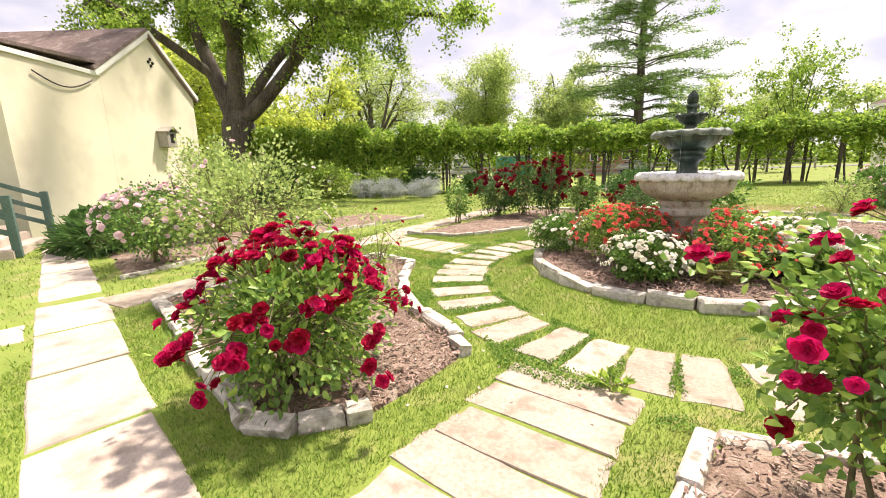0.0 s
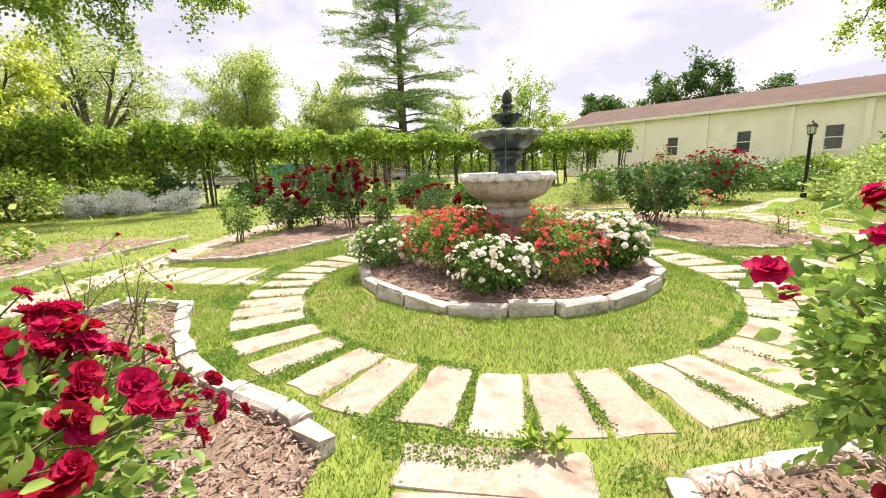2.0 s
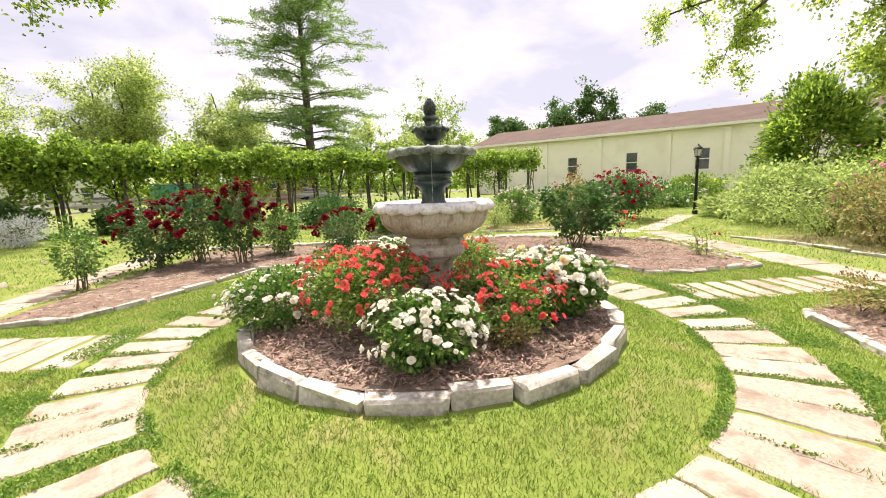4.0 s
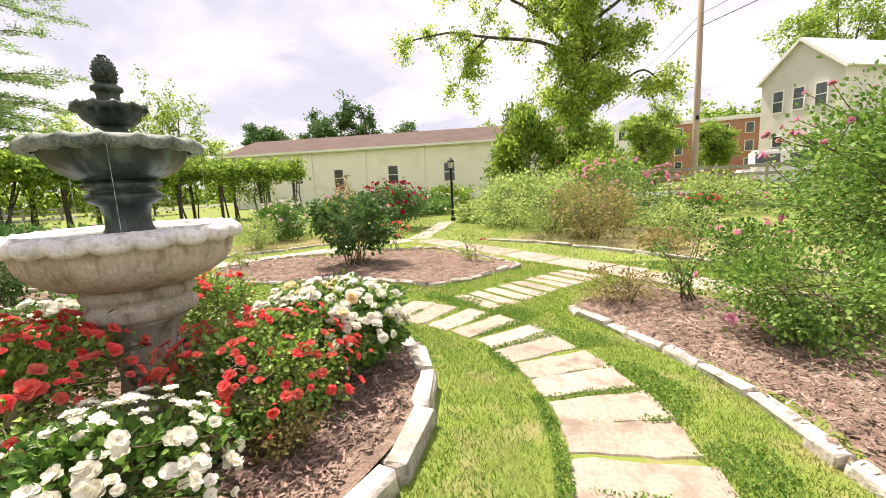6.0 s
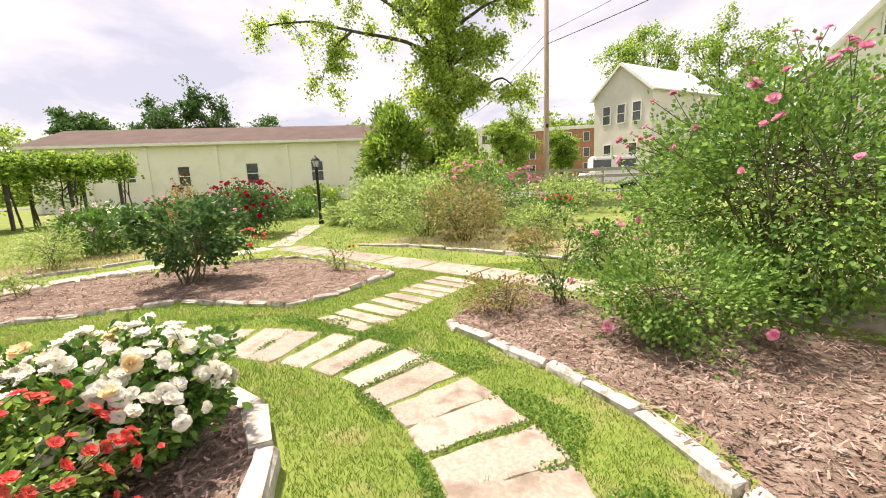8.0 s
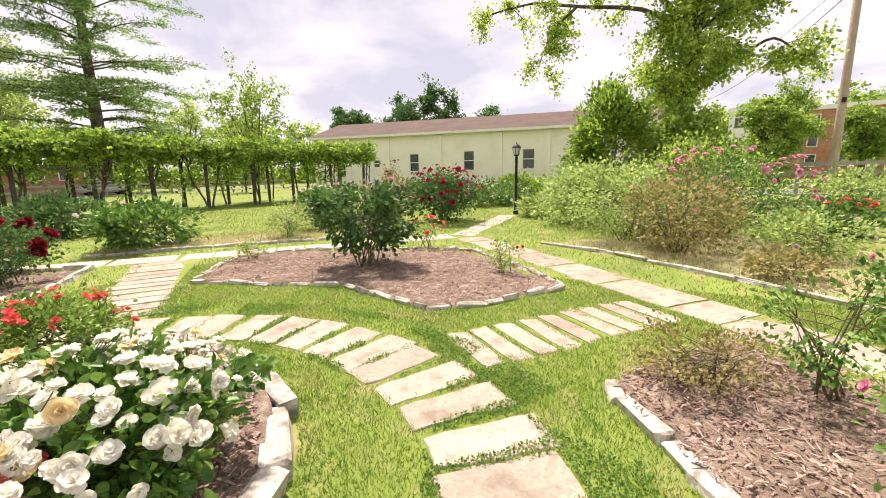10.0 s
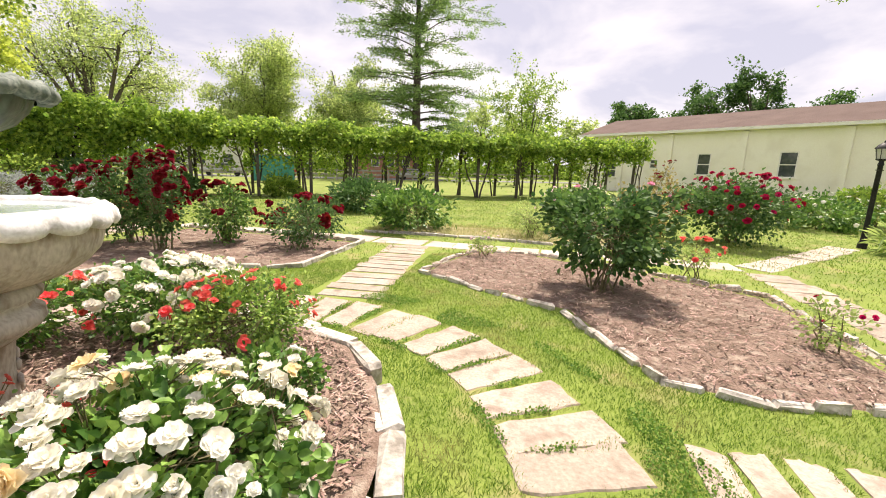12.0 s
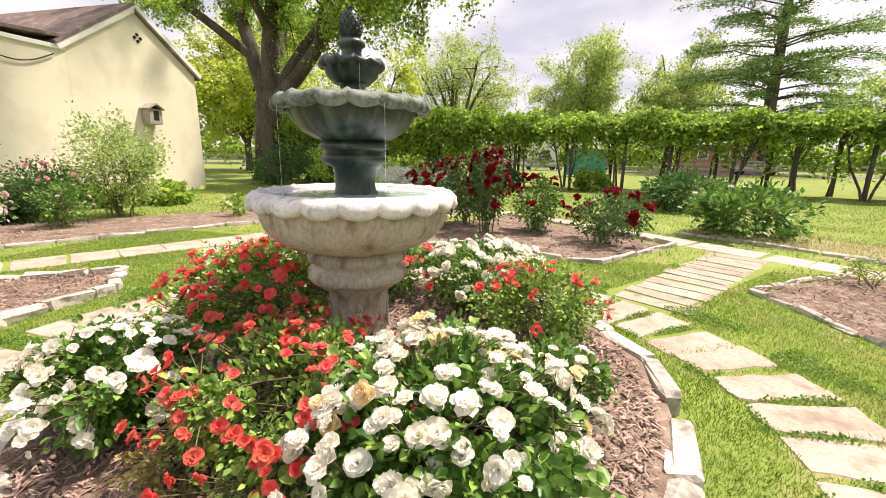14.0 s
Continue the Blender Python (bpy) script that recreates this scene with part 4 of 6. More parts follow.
tree("ash_tree", "sparse tree with bare grey branches and few leaves", (-10.2, 70.4), 21, 0.5, 4.0, (12.5, 10.5, 9.0), 14, L_FAR, limbs=9, subs=7, twigs=6, per=52, leaf_size=0.25, cluster=0.5, wood=0.6)
tree("lime_tree", "round-crowned green tree beyond the pergola", (9.6, 96.5), 27, 0.5, 4.0, (14.0, 10.5, 11.5), 15, L_FAR, limbs=10, subs=7, twigs=6, per=95, leaf_size=0.36, cluster=0.8)
tree("lime_tree", "slender green tree beyond the pergola", (21.5, 73.0), 20, 0.35, 3.0, (11.5, 6.8, 10.5), 16, L_FAR, limbs=9, subs=6, twigs=6, per=80, leaf_size=0.29, cluster=0.5)
tree("lime_tree", "distant green tree beyond the lawn", (-34.0, 62.0), 18, 0.4, 4.0, (10.0, 9.0, 8.0), 17, L_FAR, limbs=8, subs=6, twigs=5, per=46, leaf_size=0.42, cluster=0.45)
tree("young_tree", "slim young tree with airy light leaves", (22.4, 26.6), 9, 0.07, 1.0, (5.3, 2.6, 4.4), 18, L_VINE, limbs=9, subs=5, twigs=5, per=30, leaf_size=0.13, cluster=0.16)
tree("young_tree", "slim young tree with airy light leaves", (33.0, 42.0), 10, 0.09, 1.2, (6.0, 3.2, 4.2), 19, L_FAR, limbs=8, subs=5, twigs=4, per=14, leaf_size=0.24, cluster=0.2)
COLUMN = []
crng_ = random.Random(6)
for k in range(26):
    z = 4.6 + 0.5 * k
    a = k * 2.4 + crng_.uniform(-0.4, 0.4)
    out = crng_.uniform(1.3, 2.9)
    COLUMN.append(([(0, -0.06 * (z - 4), z), (0.5 * out * math.cos(a), 0.5 * out * math.sin(a) - 0.06 * (z - 4), z + 0.7), (out * math.cos(a), out * math.sin(a) - 0.06 * (z - 4), z + 1.0)], 0.07, 0.02, 0.2))
limbed_tree("cottonwood_tree", "tall leafy cottonwood with one long arching side limb", (29.0, 2.0),
            ([(0, 0.1, -0.2), (0, 0, 0.6), (0, -0.1, 4.6), (0, -0.4, 8.7), (0, -0.8, 12.6), (0, -1.2, 18.5)], [0.55, 0.38, 0.33, 0.26, 0.18, 0.05]),
            COLUMN + [([(0, -0.3, 8.6), (0, 2.5, 10.0), (-0.2, 5.3, 10.5), (-0.4, 7.3, 11.1), (-0.6, 9.7, 10.9), (-0.8, 11.0, 10.5)], 0.13, 0.03, 0.2),
                      ([(-0.2, 5.4, 10.5), (-0.3, 6.8, 9.3), (-0.4, 7.5, 7.6)], 0.09, 0.02, 0.2),
                      ([(0, 0.3, 9.0), (0.2, 2.5, 11.6), (0, 5.0, 13.2), (-0.2, 7.5, 13.6)], 0.15, 0.03, 0.3),
                      ([(0, -0.1, 5.0), (0.1, -1.9, 6.7), (0.2, -3.6, 7.6), (0.3, -4.8, 6.6)], 0.12, 0.03, 0.35),
                      ([(0, -0.6, 10.5), (0.2, -3.0, 12.0), (0.4, -5.6, 12.4)], 0.12, 0.03, 0.5)],
            20, L_COTTON, subs=8, twigs=6, reach=1.7, per=34, leaf_size=0.175, cluster=0.26, droop=0.22)
for k, (x, y, h, r) in enumerate(((60.0, 49.0, 15.0, 4.0), (66.0, 42.0, 15.5, 5.0), (69.0, 37.0, 16.0, 5.0), (70.0, 30.0, 13.0, 4.5))):
    tree("distant_tree", "dark green tree behind the hall", (x, y), h, 0.3, 5, (h - 4.5, r, 4.3), 30 + k, L_DARK, limbs=7, subs=5, twigs=5, per=40, leaf_size=0.4, cluster=0.4, sides=5)
for k, (x, y, h, r) in enumerate(((73.0, -33.0, 24.5, 7.5), (69.0, -42.0, 25.5, 8.5), (60.0, -8.0, 10.0, 3.5), (47.5, -5.0, 7.5, 2.6), (49.0, -11.5, 6.5, 2.0))):
    tree("distant_tree", "green tree beside the street houses", (x, y), h, 0.35, h * 0.3, (h * 0.64, r, h * 0.36), 40 + k, L_TREE, limbs=8, subs=6, twigs=5, per=52, leaf_size=0.36 if h > 12 else 0.2, cluster=0.5 if h > 12 else 0.22, sides=5)


def cypress():
    rng = np.random.default_rng(5)
    ob = thing("cypress_tree", "tall bald cypress with tiers of feathery branches", "tree", Matrix.Translation((29.6, 63.2, 0)))
    h = 38.0
    paths = [(np.array([[0, 0, z] for z in np.linspace(-0.2, h, 10)]), np.linspace(0.8, 0.05, 10))]
    C, D = [], []
    for k in range(140):
        s = rng.random()
        z = 5.0 + (h - 5.5) * s
        a = rng.random() * 2 * math.pi
        reach = 10.8 * math.sin(math.pi * (0.24 + 0.72 * s)) ** 0.9 * (0.45 + 0.6 * rng.random()) + 0.4
        tip = np.array([math.cos(a) * reach, math.sin(a) * reach, z + reach * (0.02 + 0.18 * s)])
        p, r = limb_path(rng, np.array([0, 0, z]), tip, 0.11 * (1 - s) + 0.03, 0.012, 0.06, 8)
        paths.append((p, r))
        for j in range(2, 8):
            for q in range(3):
                u = unit(np.array([-math.sin(a), math.cos(a), 0.0])) * rng.choice((-1, 1))
                e = p[j] + (u * 0.8 + (tip - p[0]) / reach * 0.7) * reach * 0.17 * (0.5 + rng.random()) + np.array([0, 0, rng.normal(0, 0.15)])
                paths.append((np.array([p[j], (p[j] + e) / 2, e]), [0.02, 0.014, 0.006]))
                m = 30
                t = rng.random((m, 1))
                C.append(p[j] + (e - p[j]) * t + rng.normal(size=(m, 3)) * np.array([0.3, 0.3, 0.16]))
                D.append(rng.normal(size=(m, 3)) * 0.7 + (e - p[j]) + np.array([0, 0, -0.25]))
    put("trunk", tubes(paths, 6), M_BARK, ob)
    C, D = np.concatenate(C), np.concatenate(D)
    cr = put("crown", leaf_mesh(rng, C, D, 0.34 * (0.6 + 0.7 * rng.random(len(C))), 0.2), L_CYP, ob)
    cr["kind"] = "stuff"
    return ob


cypress()


# ---- street side: houses, pole, rail, road ----
def house(name, label, place, turn, w, d, ze, zr, wall, roof, wins):
    ob = thing(name, label, "house", Matrix.Translation((*place, 0)) @ Matrix.Rotation(radians(turn), 4, "Z"))
    bm = bmesh.new()
    f = bm.faces.new([bm.verts.new((a, 0, b)) for a, b in ((0, 0), (w, 0), (w, ze), (w / 2, zr), (0, ze))])
    ext = bmesh.ops.extrude_face_region(bm, geom=[f])
    bmesh.ops.translate(bm, vec=(0, d, 0), verts=[g for g in ext["geom"] if isinstance(g, bmesh.types.BMVert)])
    bmesh.ops.recalc_face_normals(bm, faces=bm.faces[:])
    part("wall", bm, wall, ob)
    t = math.atan2(zr - ze, w / 2)
    s = math.hypot(w / 2 + 0.4, (zr - ze) * (1 + 0.8 / w))
    for sgn in (0, 1):
        m = Matrix.Translation((-0.4 if not sgn else w + 0.4, 0, ze - 0.4 * math.tan(t) + 0.02)) @ Matrix.Rotation(-t if not sgn else t, 4, "Y")
        box_part("roof", roof, ob, (0 if not sgn else -s, -0.45, 0, s if not sgn else 0, d + 0.45, 0.16), 0.02, m)
        box_part("verge_board", M_WHITE, ob, (0 if not sgn else -s, -0.5, -0.16, s if not sgn else 0, -0.44, 0.06), 0.01, m)
    for x0, z0, x1, z1 in wins:
        win = put("window", mesh_np("w", [(x0, -0.06, z0), (x1, -0.06, z0), (x1, -0.06, z1), (x0, -0.06, z1)], [(0, 1, 2, 3)]), M_GLASS, ob)
        for q in ((x0 - 0.12, z0 - 0.12, x1 + 0.12, z0), (x0 - 0.12, z1, x1 + 0.12, z1 + 0.12), (x0 - 0.12, z0, x0, z1), (x1, z0, x1 + 0.12, z1), (x0, (z0 + z1) / 2 - 0.04, x1, (z0 + z1) / 2 + 0.04)):
            box_part("frame", M_WHITE, win, (q[0], -0.10, q[1], q[2], -0.002, q[3]), 0.01)
    return ob


M_SIDING = mat("pale_siding", (0.60, 0.57, 0.53), (0.70, 0.67, 0.63), rough=0.8, big=0.8, fine=10, bump=0.2)
house("house", "pale two-storey gabled house with a light metal roof", (58.0, -18.4), 210, 8.0, 14, 10.8, 14.2, M_SIDING, M_ROOF3, [(1.4, 7.4, 2.4, 9.5), (3.5, 7.4, 4.5, 9.5), (5.6, 7.4, 6.6, 9.5), (1.6, 2.6, 2.6, 4.8), (5.2, 2.6, 6.2, 4.8)])
house("house", "white gabled house seen over the rose shrub", (30.2, -21.8), -118, 7.6, 11, 7.4, 11.6, M_WHITE, M_ROOF3, [(1.5, 4.9, 2.6, 6.7), (4.7, 4.9, 5.8, 6.7), (3.4, 9.0, 4.2, 10.2)])


def flat_block(label, place, turn, w, d, h, wall, cols, rows, top=M_WHITE):
    ob = thing("apartment_building", label, "building", Matrix.Translation((*place, 0)) @ Matrix.Rotation(radians(turn), 4, "Z"))
    box_part("wall", wall, ob, (0, 0, 0, w, d, h), 0.03)
    box_part("cornice", top, ob, (-0.2, -0.25, h - 0.5, w + 0.2, d + 0.2, h + 0.1), 0.03)
    for i in range(cols):
        for j in range(rows):
            x = (i + 0.5) * w / cols
            z = 1.6 + j * (h - 1.6) / rows
            win = box_part("window", M_WHITE, ob, (x - 0.6, -0.08, z, x + 0.6, -0.004, z + 1.7), 0.01)
            box_part("pane", M_GLASS, win, (x - 0.48, -0.11, z + 0.1, x + 0.48, -0.085, z + 1.6), 0)
    return ob


flat_block("pale corner of a red brick apartment block", (82.0, -5.6), -100, 5.0, 9, 10.4, M_WHITE, 2, 3)
flat_block("red brick apartment block with a white cornice", (81.2, -10.7), -100, 16.0, 9, 9.8, M_BRICK, 5, 3)
flat_block("low brown brick building beyond the road", (21.5, 61.5), 0, 7.0, 6, 3.2, M_BRICK, 3, 1, M_ROOF)
house("house", "white house beyond the far road", (-6.0, 84.0), 0, 12, 9, 4.0, 6.6, M_WHITE, M_ROOF2, [(1.5, 1.2, 2.8, 2.8), (5.0, 1.2, 6.3, 2.8), (9.0, 1.2, 10.3, 2.8)])

road = box_part("road", M_ASPHALT, None, (-70, 54, -0.05, 90, 60, 0.03), 0)
tagged(road, "pale grey asphalt road beyond the pergola", "road", kind="structure")
road2 = box_part("road", M_ASPHALT, None, (34, -70, -0.05, 40, 6, 0.03), 0)
tagged(road2, "pale grey asphalt side street", "road", kind="structure")


def utility_pole():
    ob = thing("utility_pole", "tall brown wooden utility pole with wires", "utility pole", Matrix.Translation((45.0, -8.6, 0)))
    put("pole", lathe([(0.30, -0.2), (0.28, 3), (0.22, 22.0), (0.0, 22.05)], 12), M_POLE, ob)
    bm = bmesh.new()
    bmesh.ops.create_cone(bm, segments=12, radius1=0.28, radius2=0.28, depth=0.7, cap_ends=True)
    part("bracket", bm, M_IRON, ob, m=Matrix.Translation((-0.28, 0.0, 6.3)) @ Matrix.Diagonal((0.5, 0.5, 0.5, 1)))
    s = np.linspace(0, 1, 14)[:, None]
    for z, far, r in ((14.0, (-45, -16, 14.6), 0.035), (15.0, (-45, -14, 15.8), 0.02), (14.0, (50, 6, 13.5), 0.03), (15.0, (50, 8, 14.5), 0.02)):
        a, b = np.array([0, 0, z]), np.array(far)
        put("wire", tubes([(a + (b - a) * s - np.array([0, 0, 1.2]) * np.sin(s * math.pi), [r] * 14)], 5), M_IRON, ob)
    return ob


utility_pole()


def rail_fence(label, x0, y0, x1, y1, n, mat_, h=1.15):
    ob = thing("rail_fence", label, "fence")
    for k in range(n + 1):
        s = k / n
        x, y = x0 + (x1 - x0) * s, y0 + (y1 - y0) * s
        box_part("post", mat_, ob, (x - 0.08, y - 0.08, -0.05, x + 0.08, y + 0.08, h), 0.01)
    t = math.atan2(y1 - y0, x1 - x0)
    length = math.hypot(x1 - x0, y1 - y0)
    for z in (h - 0.28, h - 0.75):
        box_part("rail", mat_, ob, (0, -0.13, z, length, -0.085, z + 0.2), 0.01, Matrix.Translation((x0, y0, 0)) @ Matrix.Rotation(t, 4, "Z"))
    return ob


rail_fence("grey weathered wooden rail fence beside the street", 31.5, -1.0, 31.0, -22.0, 8, M_GREYWOOD, 1.9)
rail_fence("white rail fence along the far road", -40.0, 50.0, 45.0, 50.0, 28, M_GREYWOOD, 1.3)


def van():
    ob = thing("van", "white van parked in the side street", "van", Matrix.Translation((39.0, -12.6, 0)) @ Matrix.Rotation(radians(86), 4, "Z"))
    bm = bmesh.new()
    box(bm, -2.6, -1.0, 0.45, 2.6, 1.0, 1.5)
    box(bm, -2.55, -0.95, 1.5, 1.7, 0.95, 2.9)
    bmesh.ops.bevel(bm, geom=bm.edges[:], offset=0.18, segments=3, affect="EDGES")
    part("body", bm, M_WHITE, ob)
    for x in (-1.9, 0.2):
        box_part("window", M_GLASS, ob, (x, 0.94, 1.9, x + 1.5, 0.965, 2.55), 0.01)
    for x in (-1.6, 1.6):
        for y in (-0.95, 0.95):
            bm = bmesh.new()
            bmesh.ops.create_cone(bm, segments=20, radius1=0.36, radius2=0.36, depth=0.24, cap_ends=True)
            part("wheel", bm, M_IRON, ob, m=Matrix.Translation((x, y, 0.36)) @ Matrix.Rotation(radians(90), 4, "X"))
    return ob


van()


M_CARS = [mat("car_paint_" + n, c, tuple(v * 1.1 for v in c), rough=0.3, big=1, fine=8, bump=0, spec=0.5) for n, c in (("white", (0.72, 0.72, 0.72)), ("silver", (0.42, 0.43, 0.45)), ("red", (0.35, 0.04, 0.03)))]


def car(paint, label, place, turn):
    """A parked saloon: a low body with a tapered cabin."""
    ob = thing("car", label, "car", pose(place[0], place[1], 0.03, rz=turn), "cars parked beyond the pergola")
    bm = bmesh.new()
    box(bm, -2.2, -0.88, 0.28, 2.2, 0.88, 0.88)
    bmesh.ops.bevel(bm, geom=bm.edges[:], offset=0.14, segments=2, affect="EDGES")
    part("body", bm, paint, ob)
    for name, material, grow, z0, z1 in (("window", M_GLASS, 0.0, 0.84, 1.34), ("roof", paint, -0.04, 1.335, 1.45)):
        bm = bmesh.new()
        for v in box(bm, -1.45 - grow, -0.78, z0, 1.15 + grow, 0.78, z1):
            if v.co.z > z0 + 0.05 or name == "roof":
                v.co.x = v.co.x * 0.70 - 0.08
                v.co.y *= 0.86
        bmesh.ops.bevel(bm, geom=bm.edges[:], offset=0.05, segments=2, affect="EDGES")
        part(name, bm, material, ob)
    for x in (-1.35, 1.38):
        for y in (-0.80, 0.80):
            bm = bmesh.new()
            bmesh.ops.create_cone(bm, segments=18, radius1=0.32, radius2=0.32, depth=0.2, cap_ends=True)
            part("wheel", bm, M_IRON, ob, m=Matrix.Translation((x, y, 0.31)) @ Matrix.Rotation(radians(90), 4, "X"))
    return ob


for k, (x, y) in enumerate(((-2.5, 55.6), (3.4, 55.8), (9.2, 55.5), (-9.0, 55.7), (26.0, 55.6))):
    car(M_CARS[k % 3], ("white", "silver", "dark red")[k % 3] + " saloon car parked by the far road", (x, y), 4 - 3 * k)


def teal_container():
    ob = thing("skip_container", "teal painted metal skip container beyond the pergola", "container", Matrix.Translation((7.4, 41.0, 0)))
    box_part("body", M_TEAL, ob, (-1.6, -0.9, 0.15, 1.6, 0.9, 2.2), 0.04)
    for x in (-1.2, -0.4, 0.4, 1.2):
        box_part("rib", M_TEAL, ob, (x - 0.05, -0.98, 0.2, x + 0.05, -0.905, 2.1), 0.01)
    box_part("lid", M_GREYWOOD, ob, (-1.65, -0.95, 2.205, 1.65, 0.95, 2.3), 0.02)
    return ob


teal_container()

# distant woods
far_rng = random.Random(4)
proto = tree("distant_tree", "distant green tree closing the view", (-60, 110), 20, 0.4, 5, (12, 8.5, 8.5), 61, L_FAR, limbs=8, subs=6, twigs=4, per=18, leaf_size=0.75, cluster=0.6, sides=4)
proto2 = tree("distant_tree", "distant green tree closing the view", (-45, 130), 16, 0.4, 3, (9, 9.0, 7.5), 62, L_TREE, limbs=8, subs=6, twigs=4, per=18, leaf_size=0.75, cluster=0.6, sides=4)
for k in range(26):
    a = radians(-62 + k * 7.2 + far_rng.uniform(-2, 2))
    d = far_rng.uniform(105, 150)
    src = proto if k % 2 else proto2
    copy_thing(src, Matrix.Translation((d * math.sin(a) + 4, d * math.cos(a) + 5, far_rng.uniform(-2.5, 0.0))) @ Matrix.Rotation(far_rng.uniform(0, 6.28), 4, "Z"))


# unbroken far scrub below the crowns
hrng = np.random.default_rng(31)
ha = np.radians(hrng.uniform(-64, 128, 26000))
hd = 98 + 7 * hrng.random(26000)
ht = 4.2 + 2.2 * np.array([noise.noise(Vector((a * 14, 0, 7))) + 0.6 * noise.noise(Vector((a * 45, 2, 7))) for a in ha])
hc = np.stack([4 + hd * np.sin(ha), 5 + hd * np.cos(ha), ht * hrng.random(26000)], 1)
scrub = put("distant_scrub", leaf_mesh(hrng, hc, hrng.normal(size=(26000, 3)), 0.95 * (0.6 + 0.7 * hrng.random(26000)), 0.4), L_TREE)
tagged(scrub, "far green scrub and hedges at the edge of view", "hedge", kind="stuff")

# ---- roses in the round bed ----
RZ = 0.22
RG = "roses round the fountain"
CORAL = "low bush rose covered in coral-red flowers"
CREAM = "low bush rose with dense cream-white flowers"
SMALLW = "low bush rose with small white flowers"
shrub("rose_bush", CORAL, "rose bush", (2.58, 5.50), 0.58, 0.71, 101, L_NEAR, 7000, 0.036, P_CORAL, 270, 0.060, "open", 12, group=RG, z0=RZ, clumps=80, clusters=130, top_bias=0.8, spread=0.13, oval=True)
shrub("rose_bush", CORAL, "rose bush", (3.36, 4.60), 0.50, 0.58, 104, L_NEAR, 6500, 0.036, P_CORAL, 200, 0.050, "open", 12, group=RG, z0=RZ, clumps=70, clusters=100, top_bias=0.6, spread=0.13, oval=True)
shrub("rose_bush", CREAM, "rose bush", (4.10, 4.55), 0.49, 0.60, 102, L_ROSE, 7600, 0.052, P_WHITE, 205, 0.074, "rose", 14, group=RG, z0=RZ, clumps=80, clusters=125, top_bias=0.75, spread=0.12, oval=True, wide=0.34, alt=P_FADED)
shrub("rose_bush", SMALLW, "rose bush", (2.42, 4.52), 0.38, 0.50, 103, L_ROSE, 4200, 0.04, P_WHITE, 160, 0.058, "open", 12, group=RG, z0=RZ, clumps=56, clusters=110, top_bias=0.7, spread=0.12, oval=True)
shrub("rose_bush", SMALLW, "rose bush", (2.02, 6.30), 0.44, 0.50, 105, L_ROSE, 3800, 0.042, P_WHITE, 130, 0.055, "open", 10, group=RG, z0=RZ, clumps=50, clusters=45)
shrub("rose_bush", CORAL, "rose bush", (4.42, 6.15), 0.42, 0.58, 106, L_NEAR, 4600, 0.036, P_CORAL, 60, 0.062, "open", 10, group=RG, z0=RZ, clumps=50, clusters=28)
shrub("rose_bush", CREAM, "rose bush", (3.90, 6.85), 0.52, 0.56, 107, L_ROSE, 4000, 0.046, P_WHITE, 120, 0.085, "rose", 12, group=RG, z0=RZ, clumps=56, clusters=60, top_bias=0.9)
shrub("rose_bush", CREAM, "rose bush", (4.55, 5.25), 0.24, 0.36, 108, L_ROSE, 1800, 0.042, P_WHITE, 26, 0.055, "rose", 9, group=RG, z0=RZ, clumps=36)
shrub("rose_bush", CORAL, "rose bush", (2.95, 6.75), 0.48, 0.58, 109, L_ROSE, 3400, 0.045, P_CORAL, 70, 0.062, "open", 10, group=RG, z0=RZ, clumps=50, clusters=36)

# ---- entry bed and the near roses ----
crimson = shrub("rose_bush", "tall bush rose full of crimson flowers", "rose bush", (-0.90, 2.84), 0.88, 1.06, 111, L_NEAR, 4000, 0.060, P_CRIMSON, 250, 0.085, "rose", 16, z0=0.03, clumps=90, clusters=75, top_bias=-0.12, low=0.03, spread=0.12, taper=0.45, oval=True, wide=0.30)
arching = shrub("rose_bush", "arching bush rose with large crimson flowers", "rose bush", (1.98, 1.40), 0.52, 1.36, 112, L_NEAR, 3000, 0.062, P_CRIMSON, 34, 0.076, "rose", 14, z0=0.03, clumps=60, clusters=26, low=0.22, spread=0.13, oval=True, wide=0.30)


def arching_cane(ob, tip, seed, n_leaf=46, blooms=2):
    """A long cane that leans out of a bush and ends in flowers; tip is taken from the bush's foot."""
    rng = np.random.default_rng(seed)
    tip = np.array(tip)
    t = np.linspace(0, 1, 9)[:, None]
    path = tip * t + np.array([0, 0, 1]) * np.sin(t * math.pi) * 0.38
    put("cane", tubes([(path, np.linspace(0.010, 0.003, 9))], 6), M_CANE, ob)
    k = rng.integers(3, 9, n_leaf)
    c = path[k] + rng.normal(size=(n_leaf, 3)) * 0.05
    put("leaves", leaf_mesh(rng, c, rng.normal(size=(n_leaf, 3)) + unit(tip) * 0.8, 0.06 * (0.6 + 0.6 * rng.random(n_leaf)), 0.30, oval=True), L_NEAR, ob)["kind"] = "stuff"
    for q in range(blooms):
        p = path[-1 - q] + rng.normal(size=3) * 0.035
        face = Vector(tuple(unit(tip) + rng.normal(size=3) * 0.4 + np.array([0, 0, 0.5])))
        size = rng.uniform(0.075, 0.10)
        put("bloom", flowers_of(P_CRIMSON)[q % 4], P_CRIMSON, ob, Matrix.Translation(tuple(p)) @ face.to_track_quat("Z", "Y").to_matrix().to_4x4() @ Matrix.Diagonal((size, size, size, 1)))


